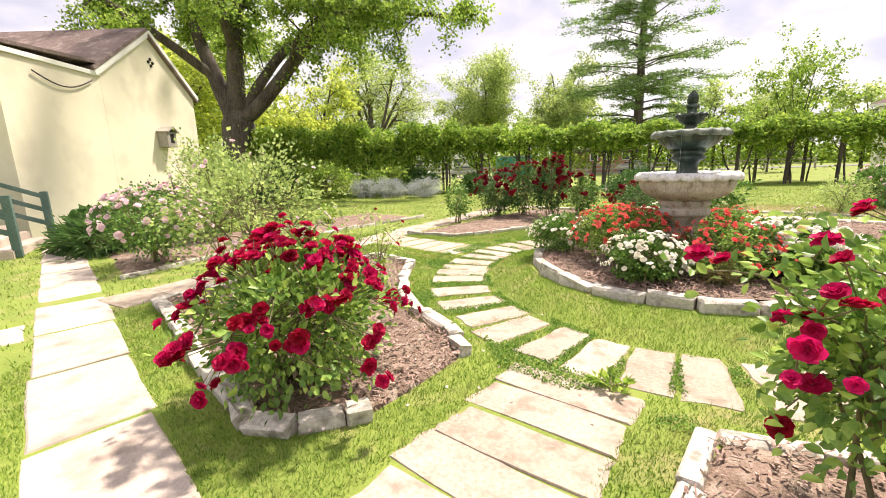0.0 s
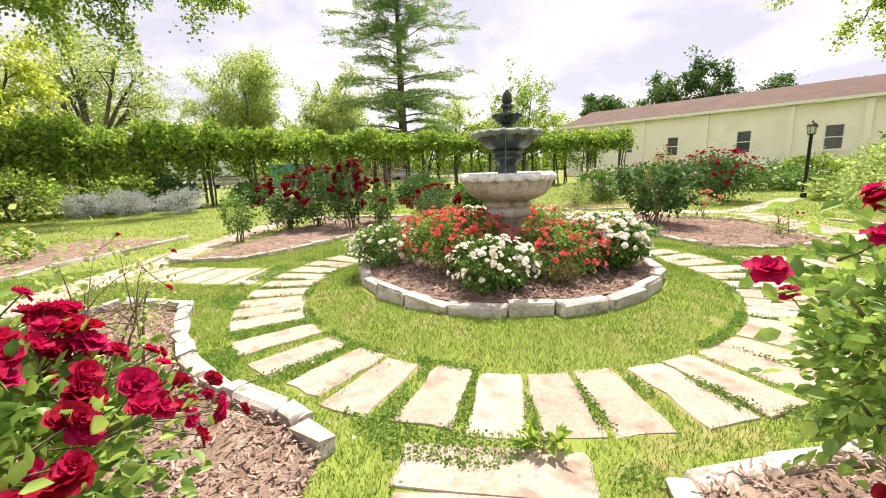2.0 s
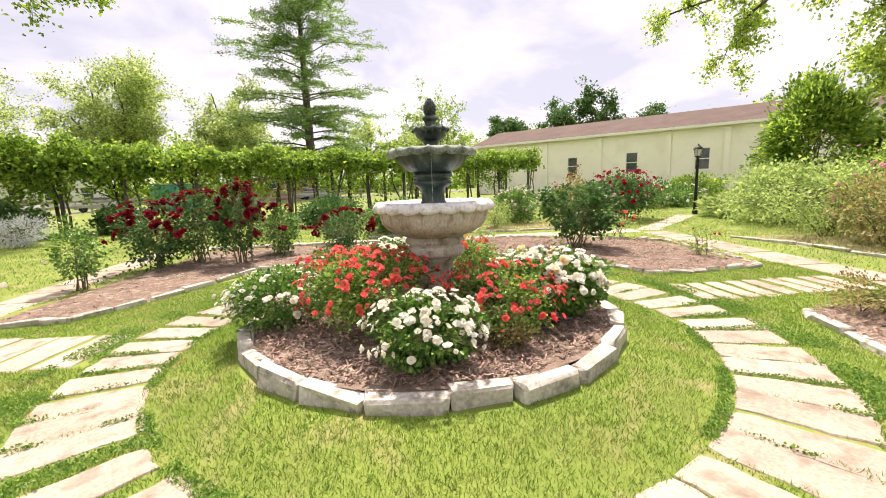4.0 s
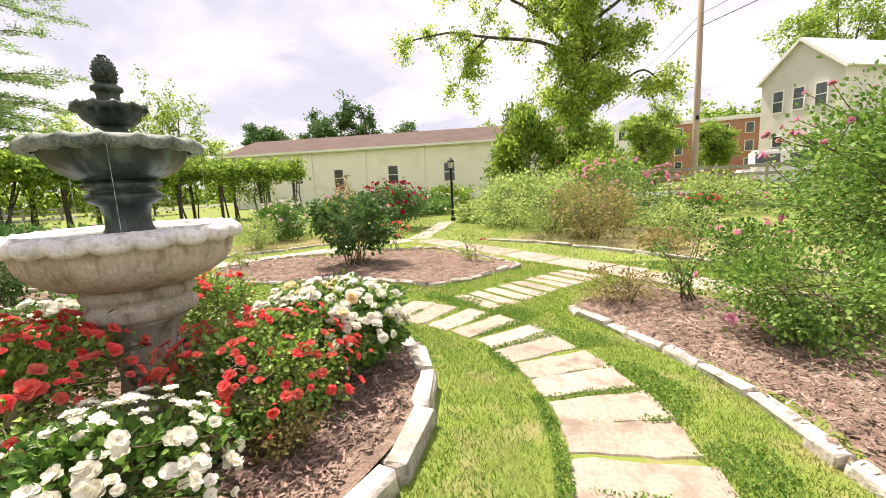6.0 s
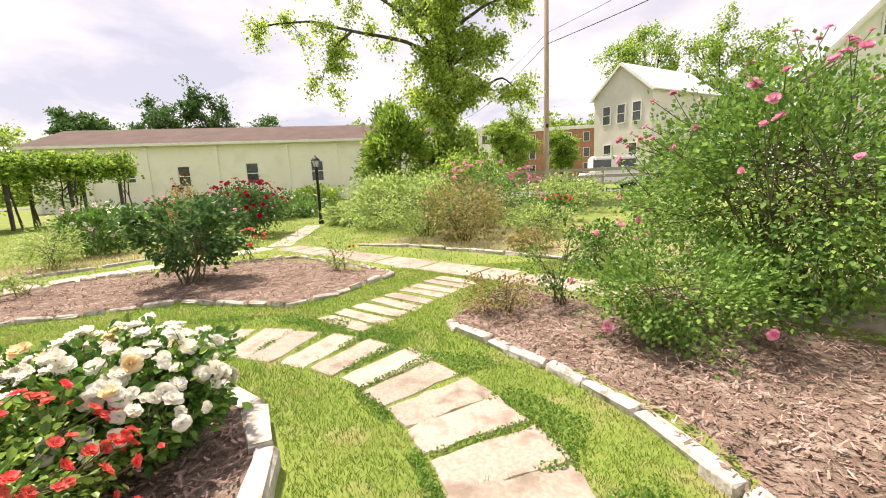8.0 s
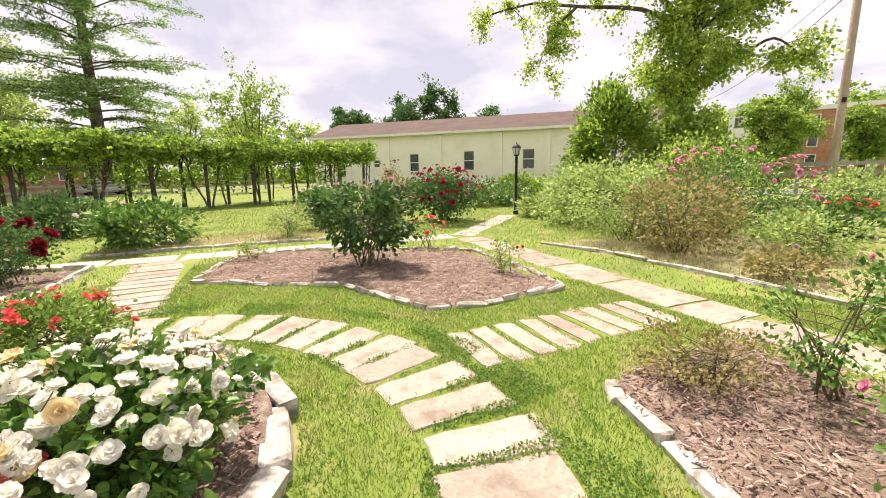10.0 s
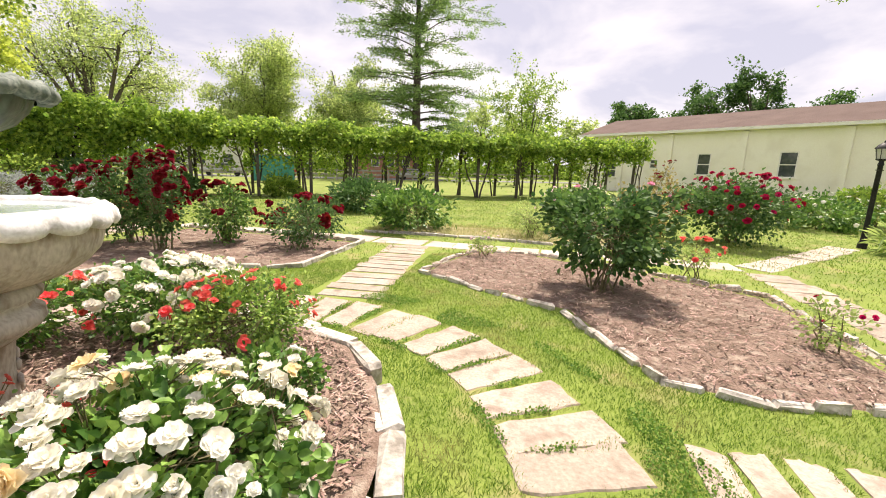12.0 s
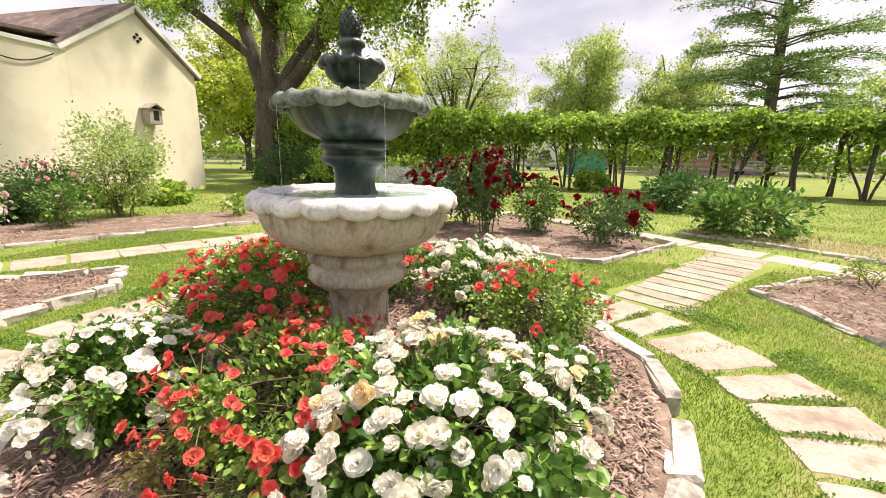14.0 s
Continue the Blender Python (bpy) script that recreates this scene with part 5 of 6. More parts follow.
for k, tip in enumerate(((-0.72, 0.34, 1.06), (-0.60, 0.06, 0.92), (-0.58, 0.0, 0.62))):
    arching_cane(arching, tip, 400 + k, blooms=2)
for k, tip in enumerate(((0.10, 0.12, 1.02), (-0.12, 0.05, 0.86), (0.32, 0.10, 0.80))):
    arching_cane(crimson, tip, 410 + k, blooms=3)
shrub("rose_shrub", "tall loose shrub rose with pale leaves and a few white flowers", "rose bush", (-2.45, 5.75), 0.95, 1.85, 113, L_LIGHT, 3200, 0.062, P_PALE, 16, 0.06, "open", 16, z0=0.03, clumps=70, spread=0.15)
shrub("rose_shrub", "thin twiggy young rose with pale leaves", "rose bush", (-0.75, 4.95), 0.42, 1.05, 114, L_LIGHT, 620, 0.05, P_CRIMSON, 3, 0.05, "rose", 9, z0=0.03, clumps=26, spread=0.14)
shrub("rose_shrub", "thin twiggy young rose with pale leaves", "rose bush", (-1.55, 4.35), 0.40, 0.95, 115, L_LIGHT, 620, 0.05, None, 0, canes=8, z0=0.03, clumps=26, spread=0.14)
shrub("rose_bush", "bush rose with masses of pale pink flowers", "rose bush", (-4.95, 7.35), 0.80, 1.25, 116, L_ROSE, 3600, 0.06, P_PALE, 120, 0.10, "rose", 12, z0=0.03, clumps=60)
shrub("rose_bush", "bush rose with bright pink flowers beside the cream wall", "rose bush", (-6.6, 10.0), 0.75, 1.25, 117, L_DARK, 3000, 0.07, P_PINK, 30, 0.09, "rose", 10, z0=0.03, clumps=50)
shrub("rose_shrub", "tall light green shrub rose with white flowers", "rose bush", (-5.75, 11.0), 0.95, 2.25, 118, L_LIGHT, 5600, 0.075, P_WHITE, 16, 0.08, "open", 14, z0=0.03, clumps=80)
shrub("rose_bush", "small rose bush with pale pink buds", "rose bush", (-5.2, 9.4), 0.45, 0.9, 119, L_ROSE, 1500, 0.06, P_PALE, 9, 0.06, "rose", 8, z0=0.03, clumps=30)
for k, (x, y, r, h, lf) in enumerate(((-7.1, 13.5, 0.75, 0.6, L_VINE), (-8.0, 12.4, 0.6, 0.5, L_VINE), (-8.3, 10.4, 0.65, 0.7, L_DARK), (-7.7, 9.6, 0.5, 0.55, L_DARK), (-9.0, 11.6, 0.7, 0.7, L_ROSE))):
    shrub("hosta", "broad-leaved green hosta clump by the wall", "plant", (x, y), r, h, 130 + k, lf, 420, 0.22, canes=8, clumps=24, z0=0.0, wide=0.42, spread=0.2)

for k, (x, y, r, h) in enumerate(((-6.9, 8.35, 0.55, 0.55), (-7.5, 8.9, 0.5, 0.55), (-7.0, 9.2, 0.45, 0.5))):
    shrub("lilyturf", "dense dark green strap-leaved clump by the steps", "plant", (x, y), r, h, 240 + k, L_DARK, 700, 0.30, canes=8, clumps=26, z0=0.0, low=0.0, wide=0.05, spread=0.2)

# ---- deep red roses behind the fountain ----
DEEP = "bush rose with deep red flowers"
for k, (x, y, r, h, n, b) in enumerate(((3.25, 11.6, 0.38, 1.6, 1700, 60), (5.55, 11.2, 0.62, 0.95, 1300, 34), (2.65, 12.5, 0.75, 1.45, 2800, 66), (4.25, 12.1, 0.5, 1.1, 1900, 30), (1.9, 12.6, 0.6, 1.3, 2200, 30), (6.1, 12.4, 0.5, 0.8, 1200, 12))):
    shrub("rose_bush", DEEP, "rose bush", (x, y), r, h, 140 + k, L_DARK if k != 3 else L_ROSE, n, 0.07, P_DEEP, b * 2, 0.12, "rose", 10, group="deep red roses behind the fountain", z0=0.03, clumps=45, clusters=max(8, b // 2))
shrub("rose_bush", "slim young rose bush with a single stem", "rose bush", (0.6, 11.5), 0.34, 1.15, 150, L_ROSE, 1300, 0.06, P_PALE, 4, 0.05, "rose", 7, z0=0.03, clumps=26)
for k, (x, y, r) in enumerate(((-0.65, 21.6, 0.95), (-2.6, 22.2, 0.85), (-3.9, 22.6, 0.7))):
    shrub("silver_shrub", "low silvery grey-leaved shrub on the lawn", "shrub", (x, y), r, 0.95, 155 + k, L_SILVER, 2600, 0.11, canes=10, clumps=50, z0=0.0, low=0.02, wide=0.16)
for k, (x, y, r, h) in enumerate(((-6.0, 22.8, 1.6, 1.9), (-9.0, 22.0, 1.5, 1.7), (-8.0, 24.0, 1.5, 2.0), (-3.0, 24.2, 1.4, 1.7), (-1.0, 24.4, 1.1, 1.3), (2.2, 24.0, 0.9, 1.0), (6.5, 24.8, 0.9, 0.9))):
    shrub("garden_shrub", "leafy green shrub under the pergola", "shrub", (x, y), r, h, 160 + k, L_DARK if k % 3 else L_TREE, 2600, 0.14, canes=8, clumps=46, z0=0.0, low=0.02)

# ---- the mulch bed with the dark rose ----
shrub("rose_bush", "dark green dense rose bush on short bare stems", "rose bush", (8.95, 6.92), 0.60, 1.42, 171, L_DARK, 3400, 0.085, P_PINK, 5, 0.08, "rose", 12, z0=0.03, clumps=48, low=0.2, spread=0.13, taper=-0.55, oval=True)
shrub("rose_bush", "small young rose with a few red buds", "rose bush", (9.42, 4.66), 0.28, 0.5, 172, L_LIGHT, 260, 0.05, P_CRIMSON, 5, 0.045, "rose", 5, z0=0.03, clumps=12)
shrub("rose_bush", "small rose with coral-orange flowers", "rose bush", (11.0, 6.95), 0.38, 0.6, 173, L_LIGHT, 420, 0.06, P_CORAL, 16, 0.09, "open", 6, z0=0.03, clumps=16)
shrub("rose_bush", "small pink-flowered rose in the mulch", "rose bush", (8.6, 9.4), 0.3, 0.42, 174, L_LIGHT, 300, 0.05, P_PALE, 7, 0.06, "open", 5, z0=0.03, clumps=12)
shrub("rose_bush", "wide bush rose with crimson flowers and a reddish top", "rose bush", (15.7, 9.0), 1.15, 1.65, 175, L_DARK, 4600, 0.10, P_CRIMSON, 70, 0.13, "rose", 12, z0=0.0, clumps=62)
shrub("rose_bush", "thin tall rose with dark red flowers", "rose bush", (14.6, 10.2), 0.5, 1.9, 176, L_DRY, 1100, 0.09, P_DEEP, 16, 0.1, "rose", 8, z0=0.0, clumps=28)
shrub("garden_shrub", "bronze-leaved rose shrub by the lawn", "shrub", (13.0, 9.6), 0.6, 1.3, 177, L_DRY, 1500, 0.09, P_CORAL, 6, 0.07, "open", 8, z0=0.0, clumps=34)
shrub("garden_shrub", "pale yellow-green feathery shrub by the curb", "shrub", (10.9, 11.0), 0.5, 0.95, 178, L_LIGHT, 1500, 0.08, canes=9, z0=0.0, clumps=34, wide=0.14)
shrub("rose_bush", "bush rose with white and pale pink flowers", "rose bush", (12.6, 11.6), 0.75, 1.2, 179, L_ROSE, 2400, 0.09, P_PALE, 34, 0.1, "rose", 9, z0=0.0, clumps=42)
shrub("rose_bush", "bush rose with white flowers", "rose bush", (14.2, 12.6), 0.8, 1.2, 180, L_ROSE, 2400, 0.09, P_WHITE, 30, 0.1, "rose", 9, z0=0.0, clumps=42)
shrub("peony_bush", "rounded dark green peony bush on the lawn's edge", "shrub", (8.5, 13.0), 0.95, 1.0, 181, L_ROSE, 2600, 0.14, P_PALE, 3, 0.09, "rose", 10, z0=0.0, clumps=50, low=0.04, wide=0.28)
shrub("peony_bush", "rounded dark green peony bush with pink flowers", "shrub", (8.7, 17.9), 1.25, 1.05, 182, L_DARK, 3000, 0.15, P_PALE, 12, 0.11, "rose", 10, z0=0.0, clumps=54, low=0.04, wide=0.28)
shrub("garden_shrub", "low green shrub beside the lamp post with white flowers", "shrub", (22.6, 9.8), 1.5, 1.1, 183, L_ROSE, 2600, 0.14, P_WHITE, 40, 0.12, "open", 10, z0=0.0, clumps=50, low=0.04)
shrub("garden_shrub", "leafy green shrub in front of the hall", "shrub", (25.8, 9.6), 1.3, 1.4, 184, L_TREE, 2200, 0.16, canes=10, z0=0.0, clumps=44, low=0.04)
shrub("garden_shrub", "leafy green shrub in front of the hall", "shrub", (24.5, 14.5), 1.6, 1.1, 185, L_ROSE, 2200, 0.16, P_WHITE, 20, 0.12, "open", 10, z0=0.0, clumps=44, low=0.04)
shrub("iris_clump", "upright clump of pale green iris blades", "plant", (17.7, 6.3), 0.55, 0.75, 186, L_LIGHT, 260, 0.42, canes=6, z0=0.0, clumps=14, low=0.0, wide=0.05)

# ---- outer bed of light shrubs ----
for k, (x, y, r, h, lf, n, pt, b, sz) in enumerate((
        (16.2, 4.4, 1.5, 1.75, L_LIGHT, 4200, None, 0, 0), (12.2, 2.2, 0.95, 1.5, L_DRY, 3000, P_PINK, 14, 0.08), (13.4, 3.2, 1.15, 1.6, L_LIGHT, 3600, None, 0, 0),
        (14.6, 1.3, 1.5, 1.9, L_ROSE, 4200, P_PINK, 55, 0.13), (12.6, 0.2, 0.8, 0.8, L_LIGHT, 1800, P_PALE, 8, 0.08), (16.0, -1.2, 0.7, 0.8, L_ROSE, 1400, P_CORAL, 26, 0.1),
        (18.5, 2.0, 1.9, 2.4, L_TREE, 3600, P_PINK, 12, 0.1), (19.0, -2.5, 1.6, 1.5, L_LIGHT, 2600, P_PALE, 10, 0.1), (14.2, -3.6, 1.2, 1.3, L_ROSE, 2400, P_CORAL, 10, 0.09), (11.2, -2.2, 0.6, 0.5, L_LIGHT, 900, P_PALE, 6, 0.08), (23.0, -4.0, 1.7, 1.3, L_TREE, 2600, None, 0, 0), (10.6, 0.9, 0.5, 0.45, L_DRY, 700, None, 0, 0), (24.0, 0.5, 2.2, 3.0, L_TREE, 3200, None, 0, 0))):
    shrub("garden_shrub" if pt is None else "rose_shrub", {L_LIGHT: "airy light green shrub in the outer bed", L_DRY: "bronze and green twiggy shrub rose", L_ROSE: "spreading green shrub rose with flowers", L_TREE: "dense mid-green garden shrub"}[lf], "shrub", (x, y), r, h, 190 + k, lf, n, 0.075 if x < 15 else 0.11, pt, b, sz, "rose", 12, z0=0.0, clumps=60, low=0.02)
shrub("evergreen_shrub", "broad upright green juniper in front of the hall", "shrub", (25.2, 5.0), 2.5, 5.3, 210, L_VINE, 15000, 0.24, canes=18, z0=0.0, clumps=90, low=0.0, spread=0.10, taper=0.42, wide=0.2)
shrub("evergreen_shrub", "tall green shrub below the leafy tree", "shrub", (27.2, 1.9), 2.0, 4.2, 211, L_TREE, 7000, 0.26, canes=12, z0=0.0, clumps=90, low=0.0, spread=0.13)

shrub("dry_plant", "dry brownish twiggy plant below the coral roses", "plant", (3.08, 4.25), 0.18, 0.30, 230, L_DRY, 700, 0.026, P_CORAL, 4, 0.03, "open", 9, z0=RZ, clumps=30, low=0.0, spread=0.16)
shrub("garden_flower", "small clump of white flowers beside the lawn", "plant", (-3.2, 12.0), 0.35, 0.55, 231, L_VINE, 400, 0.08, P_WHITE, 7, 0.1, "open", 6, z0=0.0, clumps=14)

# ---- the great pink shrub rose ----
shrub("rose_shrub", "large arching shrub rose with pink flowers", "rose bush", (6.56, -1.1), 1.65, 2.5, 221, L_SHRUB, 26000, 0.058, P_PINK, 80, 0.085, "rose", 26, z0=0.03, clumps=170, low=0.0, spread=0.12)
shrub("rose_shrub", "large dense shrub rose beside the pink one", "rose bush", (4.6, -2.7), 1.6, 2.5, 222, L_SHRUB, 13000, 0.07, P_PINK, 30, 0.08, "rose", 24, z0=0.03, clumps=130, low=0.05, spread=0.12)
shrub("rose_shrub", "low leafy spreading rose in the mulch", "rose bush", (5.75, 0.75), 0.75, 0.85, 223, L_SHRUB, 6500, 0.046, P_PINK, 5, 0.07, "rose", 12, z0=0.03, clumps=60, low=0.03, spread=0.16)
shrub("rose_shrub", "bare twiggy young rose in the mulch", "rose bush", (6.9, 1.45), 0.5, 0.9, 224, L_ROSE, 480, 0.05, None, 0, canes=9, z0=0.03, clumps=24, spread=0.14)
shrub("catmint", "low greyish twiggy plant in the mulch", "plant", (6.75, 2.15), 0.5, 0.42, 225, L_DRY, 1300, 0.035, canes=12, z0=0.03, clumps=44, low=0.0, spread=0.14)
shrub("rose_shrub", "pink-flowered rose bush at the bed's edge", "rose bush", (8.6, 0.2), 0.6, 0.75, 226, L_ROSE, 1800, 0.06, P_PINK, 16, 0.085, "rose", 12, z0=0.0, clumps=60, low=0.05)


# ---- paving, kerbs, mulch and turf ----
def rough_block(rng, l, w, h, jit=0.03, bev=0.02):
    """A hewn block, long in x, top at z = h."""
    bm = bmesh.new()
    box(bm, -l / 2, -w / 2, -0.04, l / 2, w / 2, h)
    bmesh.ops.bevel(bm, geom=bm.edges[:], offset=bev, segments=1, affect="EDGES")
    for v in bm.verts:
        v.co += Vector((rng.normal(0, jit), rng.normal(0, jit), rng.normal(0, jit * 0.6)))
    me = bpy.data.meshes.new("block")
    bm.to_mesh(me)
    bm.free()
    return me


prng = np.random.default_rng(77)
paving = thing("paving", "sandstone stepping slabs set in the turf", "paving", kind="structure")


def worn_slab(rng, length, w_in, w_out, jit=0.009, top=0.007):
    """A flat flagstone with a worn, uneven outline, long in x."""
    out = []
    for i in range(6):
        f = i / 6
        out.append((-length / 2 + length * f, -(w_in + (w_out - w_in) * f) / 2))
    for i in range(3):
        out.append((length / 2, -w_out / 2 + w_out * i / 3))
    for i in range(6):
        f = i / 6
        out.append((length / 2 - length * f, (w_out + (w_in - w_out) * f) / 2))
    for i in range(3):
        out.append((-length / 2, w_in / 2 - w_in * i / 3))
    out = [(x + rng.normal(0, jit), y + rng.normal(0, jit)) for x, y in out]
    n = len(out)
    bm = bmesh.new()
    lo = [bm.verts.new((x, y, -0.05)) for x, y in out]
    mid = [bm.verts.new((x, y, top - 0.010)) for x, y in out]
    hi = [bm.verts.new((x * 0.985, y * 0.955, top + rng.normal(0, 0.0012))) for x, y in out]
    for i in range(n):
        j = (i + 1) % n
        bm.faces.new((lo[i], lo[j], mid[j], mid[i]))
        bm.faces.new((mid[i], mid[j], hi[j], hi[i]))
    f = bm.faces.new(hi)
    bmesh.ops.triangulate(bm, faces=[f])
    me = bpy.data.meshes.new("slab")
    bm.to_mesh(me)
    bm.free()
    return me


slabs = [worn_slab(prng, 0.75 + prng.normal(0, 0.02), 0.295, 0.368) for _ in range(10)]
angles = [161.6, 168.4, 175.8, 186.0, 195.4, 204.6, 213.4, 222.0, 229.7, 237.0, 244.5, 252.9, 260.8, 268.5, 275.4, 281.5, 288.2, 295.4, 302.2, 309.2, 317.1, 325.2, 332.6]
angles += [340.0 + 7.6 * k for k in range(24)]
for k, a in enumerate(angles):
    m = Matrix.Translation((CX, CY, 0)) @ Matrix.Rotation(radians(a + prng.normal(0, 0.5)), 4, "Z") @ pose(2.95 + prng.normal(0, 0.02), 0, prng.normal(0, 0.002), prng.normal(0, 0.2), prng.normal(0, 0.2), prng.normal(0, 1.0))
    put("slab", slabs[k % 10], M_SLAB, paving, m)


def straight_slabs(u0, v0, u1, v1, width, step, gap, mat_, jit=0.02):
    """Cross-laid slabs from one end to the other."""
    n = max(1, int(round(math.hypot(u1 - u0, v1 - v0) / step)))
    a, b = Vector(uv(u0, v0)), Vector(uv(u1, v1))
    t = math.atan2(b.y - a.y, b.x - a.x)
    protos = [worn_slab(prng, step - gap, width * (1 + prng.normal(0, 0.04)), width * (1 + prng.normal(0, 0.04)), 0.004 if mat_ is M_CONC else 0.009) for _ in range(4)]
    for k in range(n):
        p = a.lerp(b, (k + 0.5) / n)
        put("slab", protos[k % 4], mat_, paving, pose(p.x + prng.normal(0, jit), p.y + prng.normal(0, jit), prng.normal(-0.001, 0.002), prng.normal(0, 0.3), prng.normal(0, 0.5), math.degrees(t) + prng.normal(0, 1.2)))


straight_slabs(-3.38, 0.0, -7.4, 0.02, 0.98, 0.36, 0.025, M_SLAB)
straight_slabs(1.10, 3.35, 1.14, 5.85, 0.80, 0.28, 0.07, M_SLAB)
straight_slabs(3.42, 0.12, 7.1, -0.25, 0.84, 0.31, 0.05, M_SLAB)
straight_slabs(0.0, -3.42, 0.1, -6.0, 0.90, 0.40, 0.035, M_SLAB)
straight_slabs(-6.1, 0.3, -4.55, -12.0, 0.68, 1.2, 0.006, M_CONC, 0.004)
straight_slabs(-5.9, -4.9, -9.5, -5.2, 0.6, 1.0, 0.006, M_CONC, 0.004)
straight_slabs(-5.1, -5.35, 7.0, -7.05, 0.72, 0.62, 0.035, M_SLAB)
straight_slabs(-6.0, 6.35, 7.0, 6.35, 0.72, 0.6, 0.04, M_SLAB)
straight_slabs(7.5, -6.5, 7.45, 6.0, 0.66, 0.6, 0.04, M_CONC)
straight_slabs(7.4, 6.2, 11.2, 9.9, 0.6, 0.6, 0.05, M_CONC)

# hewn stones round the fountain bed
ring = thing("stone_edging", "round edging of hewn pale limestone blocks", "edging", kind="structure")
blocks = [rough_block(prng, 0.44 + 0.05 * (k % 3), 0.135, 0.155, 0.012, 0.02) for k in range(6)]
a = 0.0
k = 0
while a < 354:
    length = 0.44 + 0.05 * (k % 3)
    step_deg = math.degrees((length + 0.012) / BR)
    m = Matrix.Translation((BX, BY, 0.098)) @ Matrix.Rotation(radians(a + step_deg / 2), 4, "Z") @ pose(BR + prng.normal(0, 0.018), 0, prng.normal(0, 0.014), prng.normal(0, 2), prng.normal(0, 2), 90 + prng.normal(0, 2.5))
    put("stone", blocks[k % 6], M_CURB, ring, m)
    a += step_deg
    k += 1


def edging(poly, label, length, width, height, start, stop, tilt=3.0, gap=0.015, seed=0, rough=0.010):
    """Kerb stones along the sides start to stop of a bed's outline."""
    rng = np.random.default_rng(seed)
    ob = thing("bed_edging", label, "edging", kind="structure")
    protos = [rough_block(rng, length * f, width, height, rough, 0.016) for f in (0.8, 1.0, 1.15, 0.9)]
    facts = (0.8, 1.0, 1.15, 0.9)
    n = len(poly)
    k = 0
    for i in range(start, stop):
        a, b = Vector(uv(*poly[i % n])), Vector(uv(*poly[(i + 1) % n]))
        d = b - a
        s = 0.0
        while s < d.length - length * 0.25:
            l = length * facts[k % 4]
            l2 = min(l, d.length - s)
            p = a + d.normalized() * (s + l2 / 2)
            m = pose(p.x + rng.normal(0, 0.012), p.y + rng.normal(0, 0.012), rng.normal(0.0, 0.008), rng.normal(0, tilt), rng.normal(0, tilt * 0.6), math.degrees(math.atan2(d.y, d.x)) + rng.normal(0, 2.0)) @ Matrix.Diagonal((l2 / l, 1, 1, 1))
            put("stone", protos[k % 4], M_CURB, ob, m)
            s += l2 + gap
            k += 1
    return ob


edging(BED_A, "low irregular limestone edging of the crimson rose bed", 0.36, 0.12, 0.10, 0, 12, 5, seed=1, rough=0.014)
edging(BED_C, "thin broken limestone edging of the mulch bed", 0.30, 0.075, 0.055, 0, 14, 7, 0.05, seed=2)
edging(BED_D, "pale limestone edging of the shrub rose bed", 0.46, 0.11, 0.06, 0, 10, 2.0, 0.006, seed=3, rough=0.008)
edging(BED_N, "pale limestone edging of the deep red rose bed", 0.50, 0.08, 0.07, 0, 10, 3, seed=4)
edging(BED_E, "thin concrete edging of the outer bed", 0.8, 0.07, 0.06, 0, 4, 2, seed=5)
edging(BED_F, "thin concrete edging beside the lawn", 0.8, 0.07, 0.06, 0, 3, 2, seed=6)
edging(BED_W, "thin limestone edging below the wall", 0.7, 0.08, 0.07, 0, 3, 3, seed=7)


def slivers(rng, c, length, width, tilt):
    """Thin flat splinters lying about at the places c."""
    n = len(c)
    a = rng.random(n) * 2 * np.pi
    d = np.stack([np.cos(a), np.sin(a), rng.normal(0, tilt, n)], 1)
    s = np.stack([-np.sin(a), np.cos(a), rng.normal(0, tilt, n)], 1)
    L = (length * (0.4 + rng.random(n)))[:, None]
    Wd = (width * (0.5 + rng.random(n)))[:, None]
    v = np.stack([c - d * L - s * Wd, c + d * L - s * Wd * 0.6, c + d * L * 0.9 + s * Wd * 0.6, c - d * L * 0.8 + s * Wd], 1).reshape(-1, 3)
    return mesh_np("slivers", v, np.arange(n * 4).reshape(-1, 4))


crng = np.random.default_rng(9)
spots = []
for poly, count in ((BED_A, 9000), (BED_C, 9000), (BED_D, 15000), (BED_N, 4000), (BED_W, 2500)):
    p = np.array(poly)
    lo, hi = p.min(0), p.max(0)
    u, v = crng.uniform(lo[0], hi[0], count * 2), crng.uniform(lo[1], hi[1], count * 2)
    ok = inside(poly, u, v)
    spots.append(np.stack([CX + u * UX + v * UY, CY + u * UY - v * UX, 0.045 + 0.03 * crng.random(len(u))], 1)[ok][:count])
r, a = (BR - 0.09) * np.sqrt(crng.random(15000)), crng.random(15000) * 2 * np.pi
spots.append(np.stack([BX + r * np.cos(a), BY + r * np.sin(a), 0.245 + 0.03 * crng.random(15000)], 1))
chips = put("bark_chips", slivers(crng, np.concatenate(spots), 0.028, 0.006, 0.3), M_CHIP)
tagged(chips, "shredded brown bark chips lying on the beds", "mulch", kind="stuff")


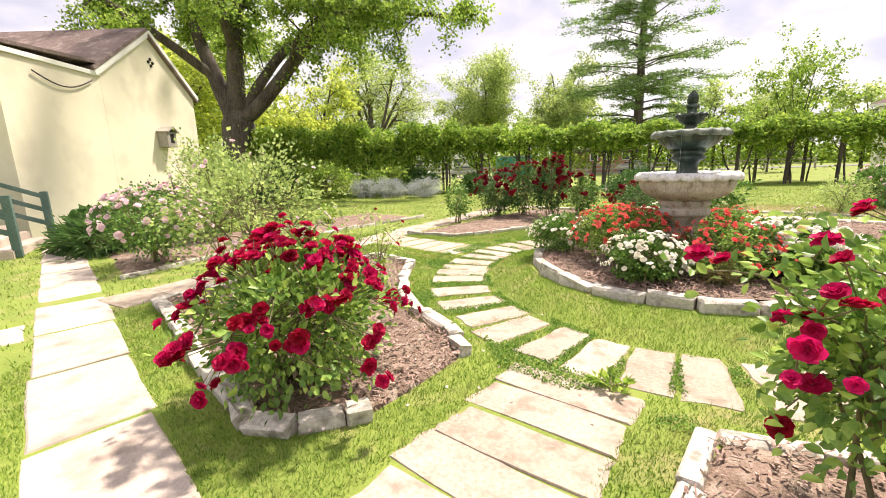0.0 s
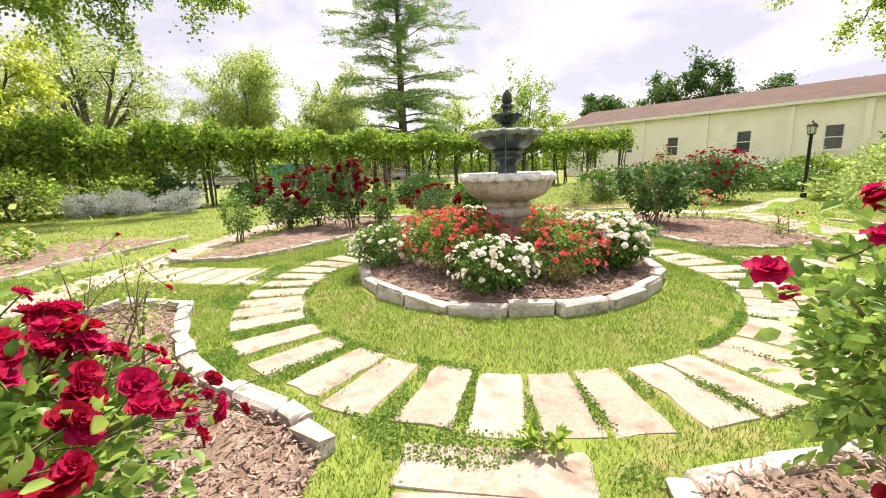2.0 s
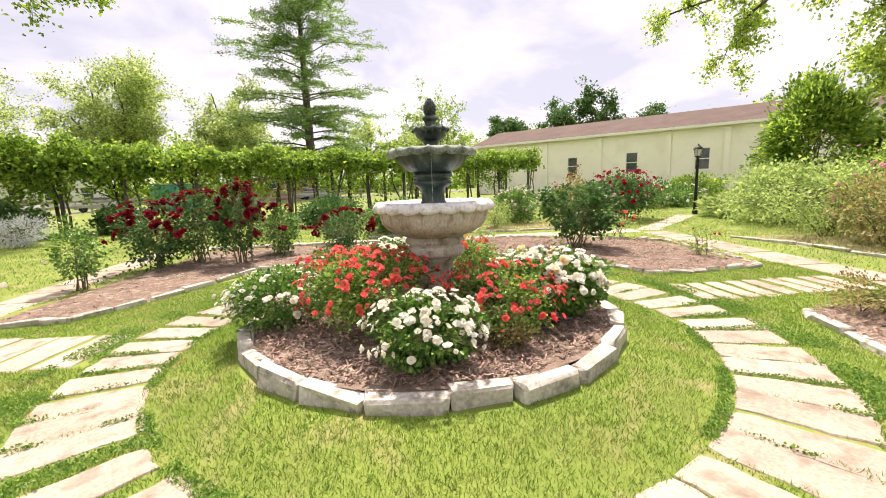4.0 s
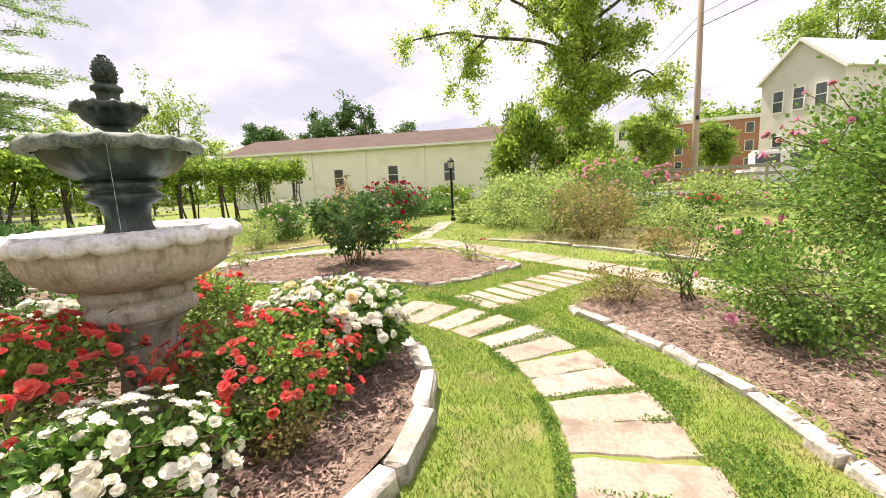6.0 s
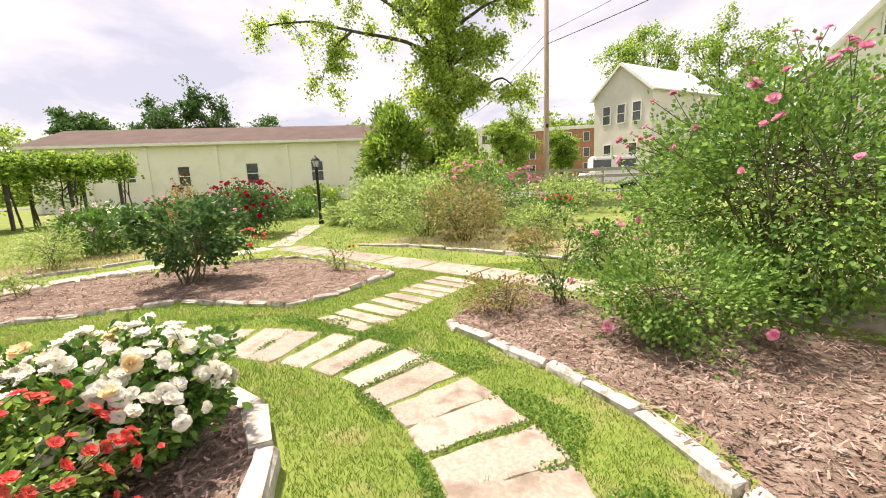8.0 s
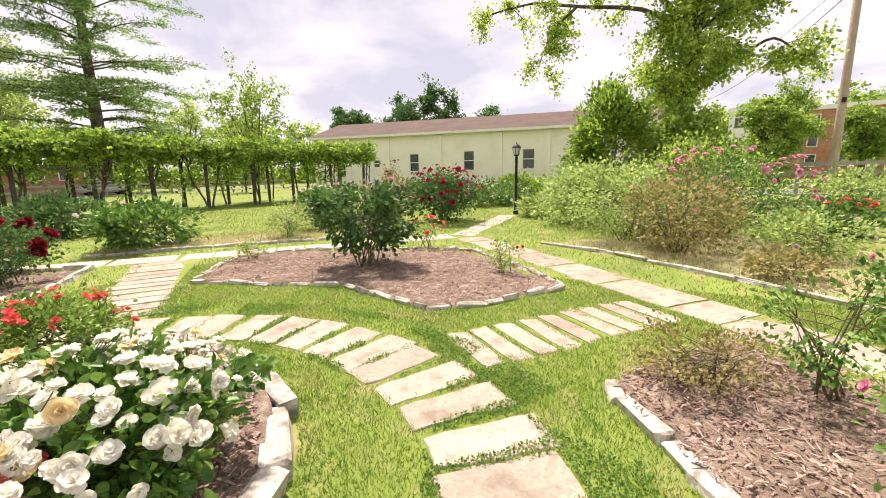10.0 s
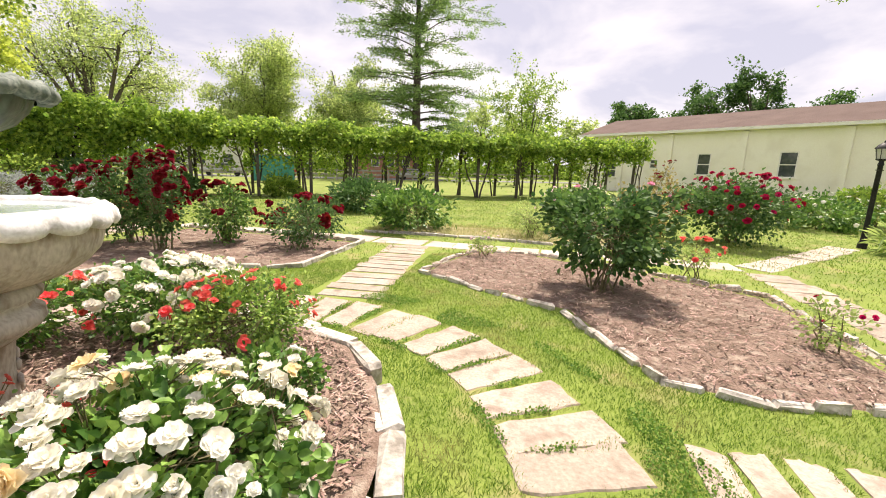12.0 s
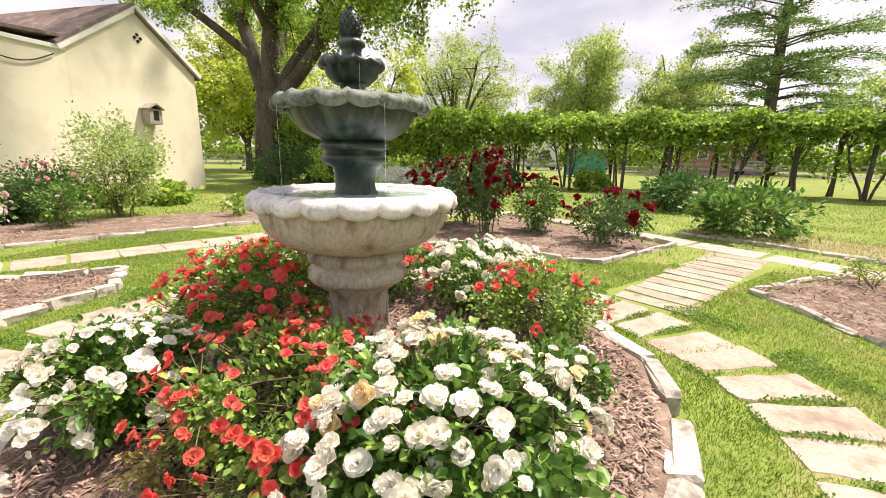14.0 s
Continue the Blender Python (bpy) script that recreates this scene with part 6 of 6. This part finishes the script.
def on_paving(u, v):
    hit = (np.abs(v) < 0.46) & (u < -3.2) & (u > -7.4)
    hit |= (np.abs(u - 1.12) < 0.37) & (v > 3.3) & (v < 5.85) & (((v - 3.35) / 0.2778) % 1.0 < 0.74)
    hit |= (np.abs(v) < 0.42) & (u > 3.3) & (u < 7.2)
    hit |= (np.abs(u) < 0.45) & (v < -3.3) & (v > -6.0)
    hit |= (np.abs(u + 6.1 + (v - 0.3) * 0.126) < 0.33) & (v < 0.3) & (v > -12)
    hit |= (np.abs(v + 5.35 + (u + 5.1) * 0.1405) < 0.37) & (u > -5.1) & (u < 7)
    hit |= (np.abs(v - 6.35) < 0.37) & (u < 7)
    hit |= (np.abs(u - 7.47) < 0.34) & (v > -6.5) & (v < 6)
    hit |= (np.abs(v + 5.05 - (u + 7.7) * 0.083) < 0.31) & (u < -5.9) & (u > -9.5)
    return hit


def between_slabs(x, y):
    r = np.hypot(x - CX, y - CY)
    a = np.degrees(np.arctan2(y - CY, x - CX)) % 360
    near = np.min(np.abs((a[:, None] - np.array(angles)[None, :] + 180) % 360 - 180), 1)
    return (r > 2.60) & (r < 3.31) & (np.radians(near) * r < 0.155)


def turf(n, lo, hi, length, width, seed, cover=None, within=None):
    rng = np.random.default_rng(seed)
    x = rng.uniform(lo[0], hi[0], n)
    y = rng.uniform(lo[1], hi[1], n)
    u, v = to_uv(x, y)
    ok = ~on_paving(u, v) & ~between_slabs(x, y) & (np.hypot(x - BX, y - BY) > BR + 0.10)
    if within is not None:
        ok &= inside(within, u, v)
    else:
        for poly in BEDS:
            ok &= ~inside(poly, u, v)
    if cover is not None:
        ok &= cover(x, y, u, v, rng)
    x, y = x[ok], y[ok]
    m = len(x)
    z = ground_z(x, y) - 0.012
    d = np.stack([rng.normal(0, 0.5, m), rng.normal(0, 0.5, m), np.ones(m)], 1)
    a = rng.random(m) * np.pi
    s = np.stack([np.cos(a), np.sin(a), np.zeros(m)], 1) * width
    c = np.stack([x, y, z], 1)
    L = (length * (0.5 + 0.8 * rng.random(m)))[:, None]
    vt = np.stack([c - s, c + s, c + d * L], 1).reshape(-1, 3)
    return mesh_np("turf", vt, np.arange(m * 3).reshape(-1, 3))


near = put("grass_turf", turf(760000, (-3.5, 0.3), (9.5, 10.0), 0.036, 0.0038, 51), M_BLADE)
tagged(near, "short green turf between the slabs and beds", "grass", kind="stuff")
outer = put("grass_turf", turf(230000, (-12, 0), (24, 25), 0.05, 0.0085, 52, cover=lambda x, y, u, v, g: ~((x > -3.5) & (x < 9.5) & (y > 0.3) & (y < 10.0))), M_BLADE)
tagged(outer, "mown green lawn beyond the beds", "grass", kind="stuff")


for poly, lo, hi in ((BED_E, (5, -14), (20, 6)), (BED_F, (4, 6), (16, 16))):
    hay = put("dry_grass", turf(90000, lo, hi, 0.13, 0.006, 54, within=poly), M_HAY)
    tagged(hay, "yellowish dry grass and weeds in the outer bed", "grass", kind="stuff")


def weeds(n, seed):
    rng = np.random.default_rng(seed)
    r = rng.uniform(2.5, 3.7, n)
    a = rng.random(n) * 2 * np.pi
    x, y = CX + r * np.cos(a), CY + r * np.sin(a)
    clump = np.array([noise.noise(Vector((p * 1.9, q * 1.9, 4))) for p, q in zip(x, y)])
    u, v = to_uv(x, y)
    ok = ~between_slabs(x, y) & (clump > 0.02)
    for poly in BEDS:
        ok &= ~inside(poly, u, v)
    x, y = x[ok], y[ok]
    c = np.stack([x, y, 0.002 + 0.026 * rng.random(len(x))], 1)
    d = np.stack([rng.normal(size=len(x)), rng.normal(size=len(x)), 0.5 + rng.random(len(x))], 1)
    return leaf_mesh(rng, c, d, 0.0145 * (0.5 + rng.random(len(x))), 0.48)


cl = put("clover_patches", weeds(170000, 53), M_CLOVER)
tagged(cl, "low clover growing between the slabs", "weeds", kind="stuff")
shrub("weed_plant", "broad-leaved green weed growing in a joint", "weed", (1.33, 2.66), 0.12, 0.08, 301, L_VINE, 60, 0.075, canes=5, z0=0.0, clumps=10, low=0.0, wide=0.25)


# fallen petals on the slabs and the turf
frng = np.random.default_rng(88)
fp = np.stack([frng.uniform(-0.9, 1.2, 60), frng.uniform(2.2, 4.6, 60), np.full(60, 0.03)], 1)
fallen = put("fallen_petals", leaf_mesh(frng, fp, np.stack([frng.normal(size=60), frng.normal(size=60), np.full(60, 0.1)], 1), 0.028, 0.45), P_PALE)
tagged(fallen, "fallen pale pink rose petals on the ground", "petals", kind="stuff")
